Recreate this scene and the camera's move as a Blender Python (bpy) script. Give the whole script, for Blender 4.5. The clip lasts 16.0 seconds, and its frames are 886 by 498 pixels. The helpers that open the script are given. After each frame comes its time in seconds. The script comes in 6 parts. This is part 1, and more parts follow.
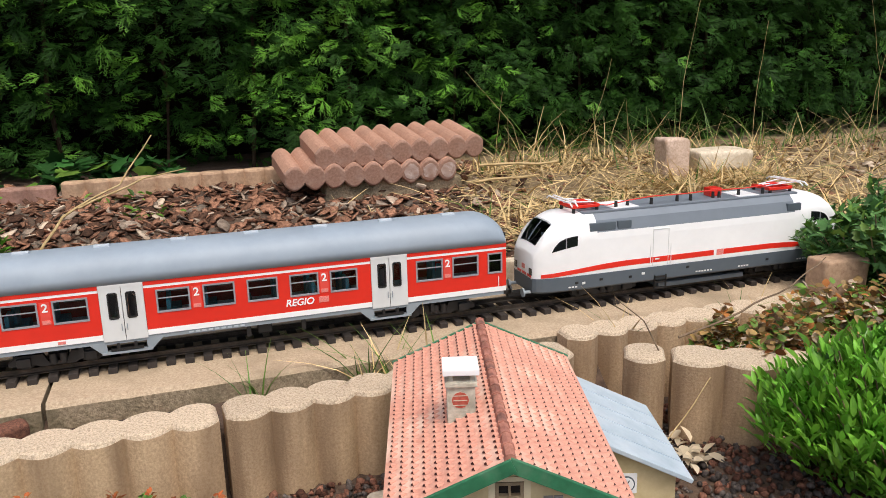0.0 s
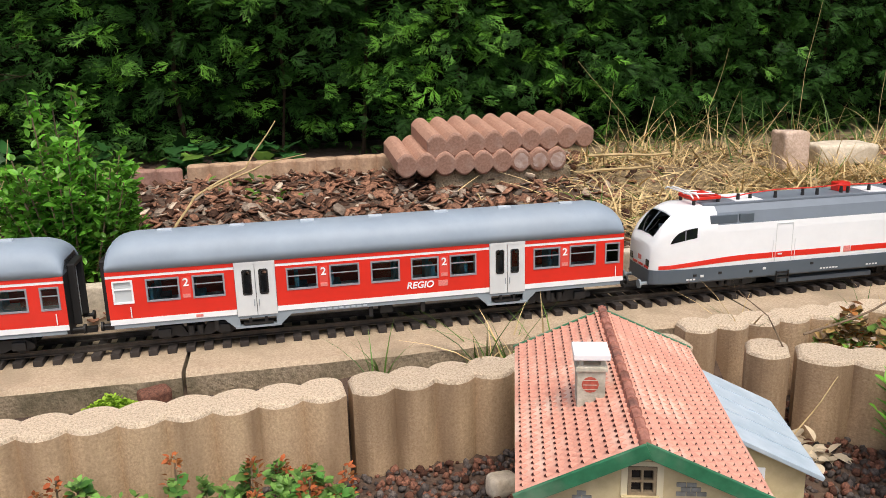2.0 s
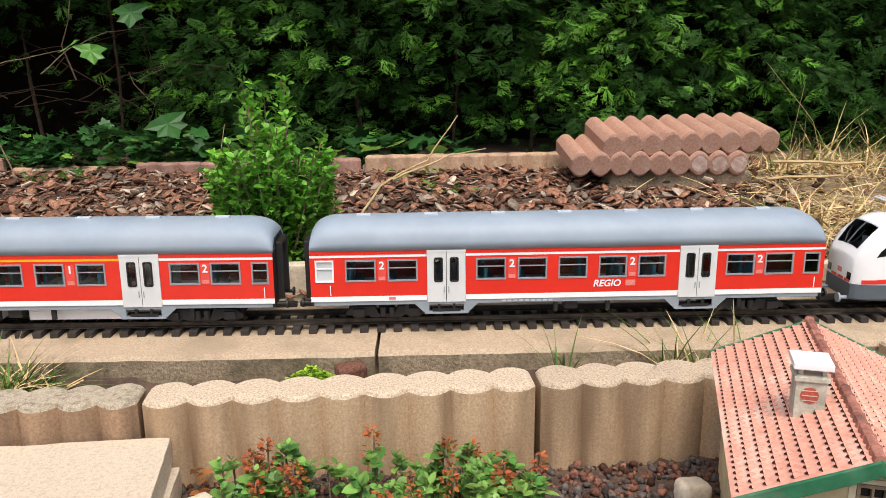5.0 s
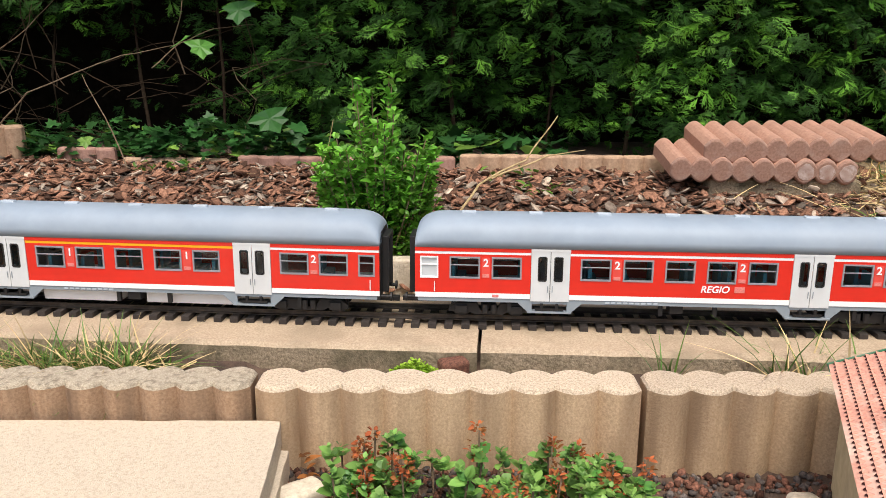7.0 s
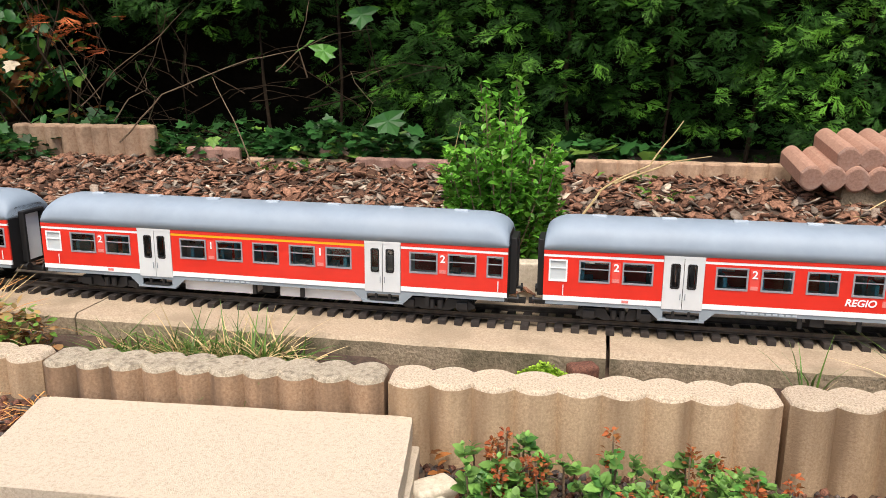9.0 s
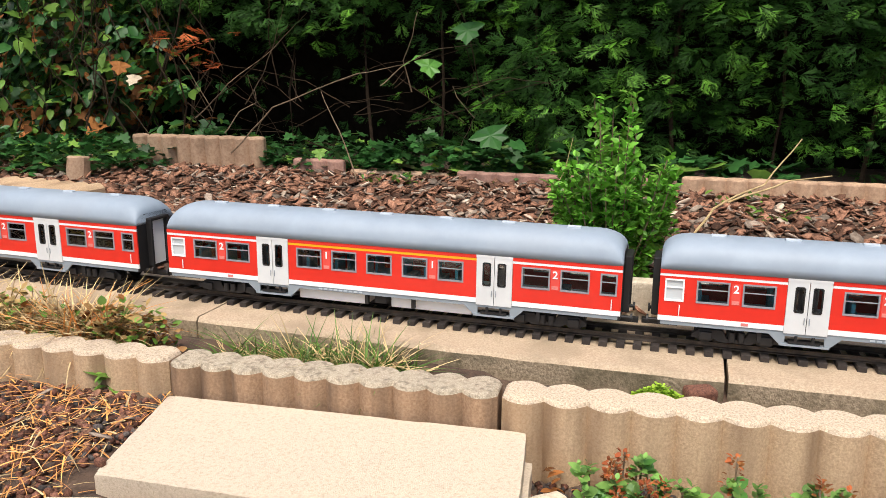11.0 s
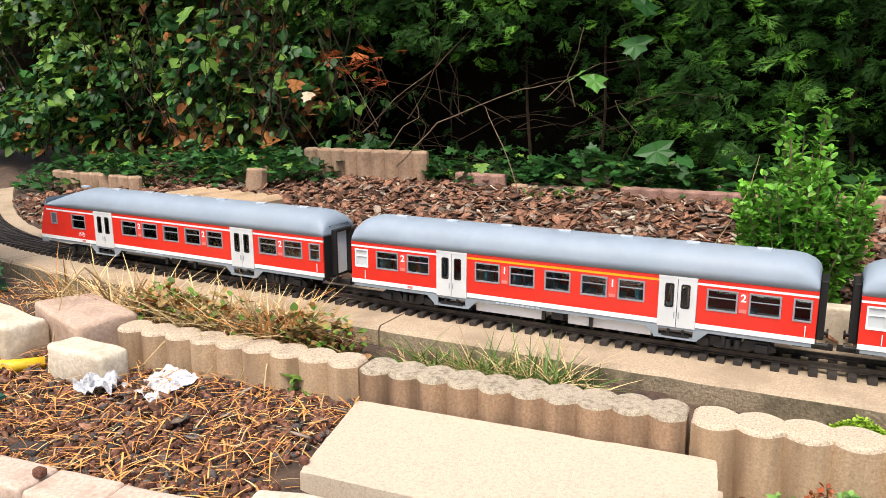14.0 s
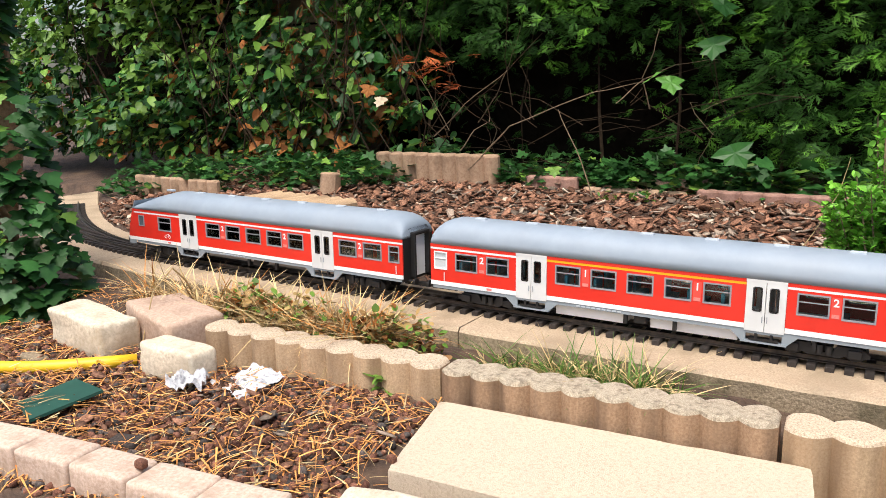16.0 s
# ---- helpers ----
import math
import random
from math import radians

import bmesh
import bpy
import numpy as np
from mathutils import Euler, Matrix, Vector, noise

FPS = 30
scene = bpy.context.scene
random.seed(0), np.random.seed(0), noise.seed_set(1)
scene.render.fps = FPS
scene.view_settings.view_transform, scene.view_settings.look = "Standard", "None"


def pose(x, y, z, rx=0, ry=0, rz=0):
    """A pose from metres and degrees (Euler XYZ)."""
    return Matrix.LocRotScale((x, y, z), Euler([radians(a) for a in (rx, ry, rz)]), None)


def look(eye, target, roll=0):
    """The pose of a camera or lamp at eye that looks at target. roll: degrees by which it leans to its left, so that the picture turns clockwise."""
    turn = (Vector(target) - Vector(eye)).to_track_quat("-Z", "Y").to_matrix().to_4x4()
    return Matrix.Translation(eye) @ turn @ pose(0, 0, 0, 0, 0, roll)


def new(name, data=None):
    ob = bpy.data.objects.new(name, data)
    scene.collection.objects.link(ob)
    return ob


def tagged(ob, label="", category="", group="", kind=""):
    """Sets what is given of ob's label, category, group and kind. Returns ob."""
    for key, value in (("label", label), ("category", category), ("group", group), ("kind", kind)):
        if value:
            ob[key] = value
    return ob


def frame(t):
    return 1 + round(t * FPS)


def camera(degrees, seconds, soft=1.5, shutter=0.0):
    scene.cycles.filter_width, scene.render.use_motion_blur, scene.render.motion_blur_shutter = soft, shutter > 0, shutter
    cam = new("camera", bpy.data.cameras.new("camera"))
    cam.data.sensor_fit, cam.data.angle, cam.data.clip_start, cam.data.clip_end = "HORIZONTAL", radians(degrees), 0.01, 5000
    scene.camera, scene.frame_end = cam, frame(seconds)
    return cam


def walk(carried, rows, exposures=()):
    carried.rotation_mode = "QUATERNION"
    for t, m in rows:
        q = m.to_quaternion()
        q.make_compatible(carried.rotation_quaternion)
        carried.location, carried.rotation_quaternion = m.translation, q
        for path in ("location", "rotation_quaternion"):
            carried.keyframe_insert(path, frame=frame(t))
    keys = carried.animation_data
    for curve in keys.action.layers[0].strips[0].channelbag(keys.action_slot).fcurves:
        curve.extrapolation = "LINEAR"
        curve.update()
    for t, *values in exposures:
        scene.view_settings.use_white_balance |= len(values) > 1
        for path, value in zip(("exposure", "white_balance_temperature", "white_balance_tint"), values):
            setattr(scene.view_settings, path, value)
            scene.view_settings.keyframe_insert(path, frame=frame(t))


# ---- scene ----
cam = camera(58.2, 16.0, 0.6)
PATH = [
    (0, (0.083, 0.098, 0.557), (0.675, 1.945, 0.07), -1.4),
    (0.5, (0.073, 0.097, 0.556), (0.606, 1.961, 0.062), -1.7),
    (1, (0.061, 0.095, 0.556), (0.545, 1.97, 0.057), -1.2),
    (1.5, (0.047, 0.093, 0.557), (0.475, 1.98, 0.054), -1.3),
    (2, (0.034, 0.091, 0.556), (0.408, 1.99, 0.052), -1.4),
    (2.5, (0.024, 0.091, 0.555), (0.331, 2.001, 0.047), -1.5),
    (3, (0.016, 0.09, 0.555), (0.266, 2.01, 0.054), -1.6),
    (3.5, (0.001, 0.088, 0.555), (0.195, 2.016, 0.06), -1.2),
    (4, (-0.014, 0.088, 0.553), (0.13, 2.019, 0.052), -0.9),
    (4.5, (-0.03, 0.086, 0.552), (0.06, 2.021, 0.052), -0.6),
    (4.7, (-0.037, 0.086, 0.552), (0.03, 2.021, 0.053), -0.6),
    (6.8, (-0.087, 0.078, 0.546), (-0.219, 2.011, 0.05), 0.1),
    (7, (-0.094, 0.078, 0.548), (-0.243, 2.01, 0.053), 0.2),
    (7.5, (-0.109, 0.075, 0.548), (-0.306, 2.005, 0.062), -0.1),
    (8, (-0.12, 0.071, 0.547), (-0.371, 1.997, 0.067), -0.2),
    (8.5, (-0.138, 0.066, 0.545), (-0.456, 1.983, 0.069), 0.2),
    (9, (-0.15, 0.066, 0.543), (-0.527, 1.97, 0.061), 0.2),
    (9.2, (-0.154, 0.064, 0.543), (-0.559, 1.963, 0.065), -0.1),
    (11.5, (-0.205, 0.046, 0.549), (-0.826, 1.894, 0.103), 0.8),
    (12, (-0.217, 0.038, 0.553), (-0.887, 1.87, 0.113), 1.1),
    (12.5, (-0.232, 0.031, 0.555), (-0.967, 1.839, 0.119), 0.9),
    (13, (-0.242, 0.023, 0.558), (-1.03, 1.811, 0.129), 0.6),
    (13.5, (-0.25, 0.015, 0.557), (-1.099, 1.775, 0.131), -0.0),
    (14, (-0.256, 0.01, 0.558), (-1.151, 1.747, 0.135), -0.4),
    (14.5, (-0.264, 0.002, 0.56), (-1.2, 1.72, 0.146), -0.6),
    (15, (-0.272, -0.005, 0.561), (-1.243, 1.695, 0.15), -0.3),
    (15.5, (-0.279, -0.011, 0.559), (-1.279, 1.672, 0.148), -0.5),
    (16, (-0.282, -0.013, 0.557), (-1.311, 1.652, 0.146), -1.1),
]
walk(cam, [(t, look(eye, target, roll)) for t, eye, target, roll in PATH], [(0.0, 0.03), (4.0, 0.17), (8.0, 0.28), (16.0, 0.46)])

# ---- world and light ----
world = bpy.data.worlds.new("world")
scene.world = world
world.use_nodes = True
wn = world.node_tree
sky = wn.nodes.new("ShaderNodeTexSky")
sky.sky_type = "NISHITA"
sky.sun_disc = False
sky.sun_elevation, sky.sun_rotation = radians(63), radians(200)
sky.dust_density, sky.ozone_density = 4.0, 0.6
wn.links.new(sky.outputs[0], wn.nodes["Background"].inputs[0])
wn.nodes["Background"].inputs[1].default_value = 0.17
sun = new("sun", bpy.data.lights.new("sun", "SUN"))
sun.data.energy, sun.data.angle, sun.data.color = 2.6, radians(25), (1.0, 0.95, 0.87)
sun.matrix_world = look((0.6, -1.15, 3.0), (0, 0.3, 0))


# ---- materials ----
def material(name, c1, c2, rough=0.8, scale=60.0, bump=0.3, fine=None, metal=0.0, stain=None, amount=0.5, island=0.0, rand=0.0,
             coat=0.0, dist=0.002, spec=0.5, run=1.0):
    """Noise of two scales between two colours, with a third for stains (drawn out downwards where run is small), bump, and a change of value from piece to piece."""
    m = bpy.data.materials.new(name)
    m.use_nodes = True
    nt = m.node_tree
    b = nt.nodes["Principled BSDF"]
    tc = nt.nodes.new("ShaderNodeTexCoord")
    n1 = nt.nodes.new("ShaderNodeTexNoise")
    n1.inputs["Scale"].default_value, n1.inputs["Detail"].default_value, n1.inputs["Roughness"].default_value = scale, 6, 0.65
    nt.links.new(tc.outputs["Object"], n1.inputs["Vector"])
    ramp = nt.nodes.new("ShaderNodeValToRGB")
    ramp.color_ramp.elements[0].position, ramp.color_ramp.elements[1].position = 0.32, 0.68
    ramp.color_ramp.elements[0].color, ramp.color_ramp.elements[1].color = (*c1, 1), (*c2, 1)
    nt.links.new(n1.outputs[0], ramp.inputs[0])
    col = ramp.outputs[0]
    if stain:
        n2 = nt.nodes.new("ShaderNodeTexNoise")
        n2.inputs["Scale"].default_value, n2.inputs["Detail"].default_value = (fine or scale / 6), 4
        stretch = nt.nodes.new("ShaderNodeMapping")
        stretch.inputs["Scale"].default_value = (1, 1, run)
        nt.links.new(tc.outputs["Object"], stretch.inputs["Vector"])
        nt.links.new(stretch.outputs[0], n2.inputs["Vector"])
        r2 = nt.nodes.new("ShaderNodeMapRange")
        r2.inputs[1].default_value, r2.inputs[2].default_value, r2.inputs[4].default_value = 0.48, 0.68, amount
        nt.links.new(n2.outputs[0], r2.inputs[0])
        mx = nt.nodes.new("ShaderNodeMix")
        mx.data_type = "RGBA"
        nt.links.new(r2.outputs[0], mx.inputs[0])
        nt.links.new(col, mx.inputs[6])
        mx.inputs[7].default_value = (*stain, 1)
        col = mx.outputs[2]
    if island or rand:
        if island:
            src = nt.nodes.new("ShaderNodeNewGeometry").outputs["Random Per Island"]
        else:
            src = nt.nodes.new("ShaderNodeObjectInfo").outputs["Random"]
        r3 = nt.nodes.new("ShaderNodeMapRange")
        k = island or rand
        r3.inputs[3].default_value, r3.inputs[4].default_value = 1 - k, 1 + k
        nt.links.new(src, r3.inputs[0])
        hs = nt.nodes.new("ShaderNodeHueSaturation")
        nt.links.new(r3.outputs[0], hs.inputs["Value"])
        nt.links.new(col, hs.inputs["Color"])
        col = hs.outputs[0]
    nt.links.new(col, b.inputs["Base Color"])
    b.inputs["Roughness"].default_value, b.inputs["Metallic"].default_value = rough, metal
    b.inputs["Coat Weight"].default_value = coat
    b.inputs["Specular IOR Level"].default_value = spec
    if bump:
        bp = nt.nodes.new("ShaderNodeBump")
        bp.inputs["Strength"].default_value, bp.inputs["Distance"].default_value = bump, dist
        nt.links.new(n1.outputs[0], bp.inputs["Height"])
        nt.links.new(bp.outputs[0], b.inputs["Normal"])
    return m


def plain(name, c, rough=0.5, metal=0.0, spread=0.06, scale=25.0, coat=0.0):
    return material(name, tuple(v * (1 - spread) for v in c), tuple(min(1, v * (1 + spread)) for v in c), rough, scale, 0.0, metal=metal, coat=coat)


def leaf_material(name, c1, c2, island=0.35, rough=0.45, trans=0.25, spec=0.3):
    m = material(name, c1, c2, rough, 8.0, 0.0, island=island, spec=spec)
    nt = m.node_tree
    b = nt.nodes["Principled BSDF"]
    t = nt.nodes.new("ShaderNodeBsdfTranslucent")
    mix = nt.nodes.new("ShaderNodeMixShader")
    mix.inputs[0].default_value = trans
    nt.links.new(b.inputs["Base Color"].links[0].from_socket, t.inputs[0])
    nt.links.new(b.outputs[0], mix.inputs[1])
    nt.links.new(t.outputs[0], mix.inputs[2])
    nt.links.new(mix.outputs[0], nt.nodes["Material Output"].inputs[0])
    return m


M_SOIL = material("soil", (0.045, 0.028, 0.02), (0.12, 0.075, 0.05), 0.95, 40, 1.0, stain=(0.16, 0.1, 0.06), dist=0.01)
M_DRYSOIL = material("dry_soil", (0.16, 0.11, 0.06), (0.36, 0.27, 0.15), 0.95, 60, 1.0, stain=(0.08, 0.05, 0.03), dist=0.01)
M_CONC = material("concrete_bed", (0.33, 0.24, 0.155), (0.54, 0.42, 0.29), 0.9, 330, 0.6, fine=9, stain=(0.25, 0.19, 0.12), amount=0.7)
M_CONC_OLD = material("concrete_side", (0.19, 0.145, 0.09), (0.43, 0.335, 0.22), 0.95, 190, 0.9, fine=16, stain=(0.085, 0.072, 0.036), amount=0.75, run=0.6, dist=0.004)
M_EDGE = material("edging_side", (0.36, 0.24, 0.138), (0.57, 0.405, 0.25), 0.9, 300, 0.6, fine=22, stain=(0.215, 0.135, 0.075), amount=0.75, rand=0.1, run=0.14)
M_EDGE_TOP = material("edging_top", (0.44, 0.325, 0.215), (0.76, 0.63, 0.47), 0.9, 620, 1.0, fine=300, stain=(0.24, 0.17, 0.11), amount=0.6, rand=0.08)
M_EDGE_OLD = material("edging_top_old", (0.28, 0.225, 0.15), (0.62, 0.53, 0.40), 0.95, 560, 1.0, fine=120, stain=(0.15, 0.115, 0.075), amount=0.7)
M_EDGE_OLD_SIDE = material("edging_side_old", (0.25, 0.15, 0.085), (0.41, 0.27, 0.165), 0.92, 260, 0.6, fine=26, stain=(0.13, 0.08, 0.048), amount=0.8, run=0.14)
M_TERRA = material("stacked_edging", (0.36, 0.19, 0.13), (0.50, 0.29, 0.205), 0.85, 130, 0.3, fine=14, stain=(0.30, 0.17, 0.12), amount=0.5)
M_TERRA_END = material("stacked_edging_end", (0.24, 0.13, 0.09), (0.38, 0.22, 0.16), 0.9, 160, 0.5, fine=30, stain=(0.45, 0.34, 0.28), amount=0.3)
M_LIME = material("lime_crust", (0.33, 0.215, 0.17), (0.58, 0.47, 0.42), 0.9, 90, 0.5, fine=45, stain=(0.31, 0.175, 0.125), amount=0.9)
M_CURB = material("pink_curb", (0.26, 0.14, 0.105), (0.40, 0.235, 0.18), 0.9, 110, 0.4, fine=12, stain=(0.15, 0.09, 0.065), amount=0.6, rand=0.15)
M_CURB_TAN = material("tan_curb", (0.32, 0.2, 0.125), (0.50, 0.34, 0.22), 0.9, 110, 0.4, fine=12, stain=(0.18, 0.115, 0.07), amount=0.6, rand=0.12)
M_SLAB = material("paving_slab", (0.53, 0.425, 0.305), (0.71, 0.60, 0.46), 0.9, 640, 0.8, fine=240, stain=(0.40, 0.30, 0.20), amount=0.5)
M_STONE = material("pale_stone", (0.48, 0.40, 0.29), (0.76, 0.67, 0.53), 0.9, 130, 0.8, fine=16, stain=(0.33, 0.25, 0.165), amount=0.6)
M_PINKSTONE = material("pink_stone", (0.40, 0.27, 0.195), (0.58, 0.43, 0.33), 0.9, 150, 0.8, fine=14, stain=(0.28, 0.185, 0.125), amount=0.6)
M_BRICK = material("pale_brick", (0.46, 0.325, 0.24), (0.68, 0.53, 0.43), 0.9, 180, 0.6, fine=24, stain=(0.30, 0.2, 0.13), amount=0.6, rand=0.08)
M_RED = plain("red_paint", (0.70, 0.027, 0.014), 0.38, coat=0.2)
M_WHITE = plain("white_paint", (0.86, 0.86, 0.86), 0.4, coat=0.2, spread=0.03)
M_OFFWHITE = plain("door_paint", (0.66, 0.67, 0.66), 0.42)
M_GREY = material("roof_grey", (0.24, 0.29, 0.345), (0.29, 0.345, 0.405), 0.55, 14, 0.0, fine=5, stain=(0.28, 0.31, 0.34), amount=0.35)
M_VENT = plain("vent_grey", (0.44, 0.49, 0.54), 0.5)
M_SOLE = plain("sole_grey", (0.26, 0.30, 0.33), 0.5)
M_DGREY = plain("dark_grey_paint", (0.085, 0.105, 0.125), 0.5)
M_LOCOGREY = plain("loco_roof_grey", (0.16, 0.185, 0.215), 0.5)
M_BLACK = plain("black_plastic", (0.012, 0.011, 0.011), 0.55)
M_TRACK = material("track_plastic", (0.016, 0.012, 0.010), (0.04, 0.03, 0.024), 0.75, 90, 0.2, rand=0.25)
M_RAIL = material("rail_metal", (0.05, 0.042, 0.035), (0.12, 0.1, 0.085), 0.45, 60, 0.1, metal=0.7)
M_YELLOW = plain("yellow_paint", (0.9, 0.43, 0.01), 0.4)
M_FRAME = plain("window_frame_grey", (0.27, 0.27, 0.29), 0.5)
M_MILK = plain("milky_pane", (0.55, 0.58, 0.58), 0.3)
M_SEAT = plain("teal_seat", (0.09, 0.42, 0.52), 0.8)
M_ROOFTILE = material("roof_tile_red", (0.56, 0.245, 0.175), (0.70, 0.37, 0.275), 0.8, 90, 0.3, fine=16, stain=(0.78, 0.58, 0.46), amount=0.8)
M_RIDGE = material("ridge_tile", (0.24, 0.085, 0.06), (0.48, 0.21, 0.15), 0.8, 90, 0.3, fine=35, stain=(0.06, 0.035, 0.03), amount=0.8)
M_GREEN = material("green_fascia", (0.02, 0.12, 0.055), (0.035, 0.19, 0.09), 0.5, 60, 0.1, fine=25, stain=(0.25, 0.3, 0.22), amount=0.4)
M_WALL = material("cream_wall", (0.56, 0.45, 0.24), (0.70, 0.58, 0.34), 0.85, 60, 0.2, fine=18, stain=(0.44, 0.34, 0.2), amount=0.5)
M_PALECREAM = plain("pale_cream", (0.72, 0.63, 0.42), 0.8)
M_ZINC = material("zinc_roof", (0.36, 0.44, 0.50), (0.47, 0.54, 0.6), 0.5, 40, 0.05, fine=14, stain=(0.56, 0.6, 0.63), amount=0.4)
M_ZINCOLD = material("old_zinc", (0.20, 0.20, 0.19), (0.34, 0.34, 0.32), 0.7, 120, 0.3, fine=40, stain=(0.13, 0.12, 0.1), amount=0.6)
M_PLASTER = material("chimney_plaster", (0.40, 0.38, 0.3), (0.6, 0.56, 0.46), 0.9, 150, 0.4, fine=60, stain=(0.25, 0.24, 0.19), amount=0.5)
M_BRICKRED = plain("chimney_brick", (0.40, 0.08, 0.05), 0.8, spread=0.3, scale=300)
M_WOOD = material("window_wood", (0.2, 0.15, 0.09), (0.34, 0.26, 0.16), 0.7, 120, 0.2)
M_FENCE = material("fence_wood", (0.16, 0.11, 0.07), (0.33, 0.24, 0.16), 0.85, 18, 0.4, stain=(0.1, 0.075, 0.05))
M_HOSE = plain("yellow_hose", (0.80, 0.52, 0.02), 0.45, spread=0.1)
M_SLATE = plain("green_slate", (0.012, 0.07, 0.05), 0.55, spread=0.15, scale=50)
M_FOIL = material("crumpled_paper", (0.5, 0.5, 0.52), (0.78, 0.78, 0.78), 0.5, 70, 0.6, fine=110, stain=(0.16, 0.16, 0.18), amount=0.8)
M_BARK = material("bark_chip", (0.085, 0.038, 0.022), (0.31, 0.16, 0.10), 0.9, 160, 0.6, island=0.75, spec=0.25)
M_GREYCHIP = material("grey_chip", (0.16, 0.115, 0.085), (0.34, 0.27, 0.21), 0.92, 150, 0.5, island=0.6, spec=0.25)
M_PALECHIP = material("pale_chip", (0.36, 0.27, 0.19), (0.58, 0.47, 0.36), 0.9, 120, 0.4, island=0.4)
M_LAVA = material("lava_gravel", (0.075, 0.034, 0.024), (0.23, 0.105, 0.068), 0.95, 320, 0.8, island=0.7, spec=0.2)
M_DARKSTONE = material("dark_gravel", (0.035, 0.03, 0.03), (0.13, 0.105, 0.09), 0.9, 260, 0.7, island=0.6, spec=0.25)
M_NEEDLE = material("orange_needle", (0.5, 0.19, 0.045), (0.75, 0.37, 0.11), 0.8, 80, 0.0, island=0.45)
M_STRAW = material("straw", (0.42, 0.29, 0.12), (0.66, 0.5, 0.26), 0.8, 60, 0.0, island=0.45)
M_TWIG = material("twig", (0.13, 0.085, 0.05), (0.3, 0.21, 0.13), 0.9, 80, 0.2, island=0.5)
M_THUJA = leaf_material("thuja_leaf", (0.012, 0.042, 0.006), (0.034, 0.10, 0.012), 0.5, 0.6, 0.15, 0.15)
M_THUJA_YOUNG_LIT = leaf_material("thuja_young_lit_leaf", (0.06, 0.18, 0.014), (0.15, 0.36, 0.036), 0.55, 0.5, 0.2, 0.25)
M_BOX = leaf_material("boxwood_leaf", (0.09, 0.29, 0.025), (0.21, 0.48, 0.055), 0.45, 0.35, 0.3)
M_STONECROP = leaf_material("stonecrop_leaf", (0.10, 0.24, 0.045), (0.26, 0.42, 0.10), 0.5, 0.45)
M_IVY = leaf_material("ivy_leaf", (0.015, 0.06, 0.014), (0.042, 0.13, 0.03), 0.6, 0.4, 0.2)
M_PALELEAF = leaf_material("pale_leaf", (0.10, 0.22, 0.03), (0.2, 0.34, 0.06), 0.4)
M_GRASS = leaf_material("grass_blade", (0.05, 0.13, 0.015), (0.13, 0.22, 0.04), 0.5)
M_SEDUM = leaf_material("sedum_leaf", (0.05, 0.17, 0.03), (0.13, 0.31, 0.06), 0.45, 0.35)
M_PRIVET = leaf_material("privet_leaf", (0.09, 0.28, 0.025), (0.24, 0.48, 0.055), 0.5, 0.3, 0.3)
M_CUTLEAF = leaf_material("cut_leaf", (0.07, 0.19, 0.05), (0.17, 0.33, 0.11), 0.5, 0.5, 0.3)
M_SEDUMRED = leaf_material("sedum_red", (0.26, 0.12, 0.05), (0.40, 0.30, 0.11), 0.6, 0.45)
M_RUST = leaf_material("brown_leaf", (0.19, 0.062, 0.015), (0.38, 0.16, 0.045), 0.55, 0.8)
M_FLOWER = leaf_material("rust_flower", (0.33, 0.07, 0.025), (0.5, 0.16, 0.05), 0.4, 0.8)
M_DEADLEAF = leaf_material("pale_dead_leaf", (0.5, 0.4, 0.27), (0.72, 0.62, 0.46), 0.3, 0.8)
M_MOSS = leaf_material("moss", (0.25, 0.42, 0.03), (0.38, 0.55, 0.06), 0.3, 0.8)
M_STEM = material("dark_stem", (0.02, 0.014, 0.009), (0.06, 0.04, 0.025), 0.95, 60, 0.4, spec=0.1)
M_GLOOM = material("hedge_shade_sheet", (0.005, 0.0045, 0.003), (0.013, 0.010, 0.007), 1.0, 20, 0.5, dist=0.02, spec=0.0)


def glass_material():
    m = bpy.data.materials.new("tinted_glass")
    m.use_nodes = True
    nt = m.node_tree
    g = nt.nodes.new("ShaderNodeBsdfGlossy")
    g.inputs["Roughness"].default_value = 0.06
    t = nt.nodes.new("ShaderNodeBsdfTransparent")
    t.inputs[0].default_value = (0.85, 0.88, 0.9, 1)
    f = nt.nodes.new("ShaderNodeFresnel")
    f.inputs[0].default_value = 1.5
    mix = nt.nodes.new("ShaderNodeMixShader")
    nt.links.new(f.outputs[0], mix.inputs[0])
    nt.links.new(t.outputs[0], mix.inputs[1])
    nt.links.new(g.outputs[0], mix.inputs[2])
    nt.links.new(mix.outputs[0], nt.nodes["Material Output"].inputs[0])
    return m


M_GLASS = glass_material()


# ---- building helpers ----
def finish(name, bm, mats, smooth=False):
    me = bpy.data.meshes.new(name)
    bmesh.ops.recalc_face_normals(bm, faces=bm.faces)
    bm.to_mesh(me)
    bm.free()
    for m in (mats if isinstance(mats, (list, tuple)) else [mats]):
        me.materials.append(m)
    if smooth:
        for p in me.polygons:
            p.use_smooth = True
    return me


def part(name, bm, mats, parent, label="", smooth=False):
    ob = new(name, finish(name, bm, mats, smooth))
    ob.parent = parent
    if label:
        tagged(ob, label)
    return ob


def thing(name, m, label, category, group="", kind=""):
    ob = new(name)
    ob.empty_display_size = 0.05
    ob.matrix_world = m
    return tagged(ob, label, category, group, kind)


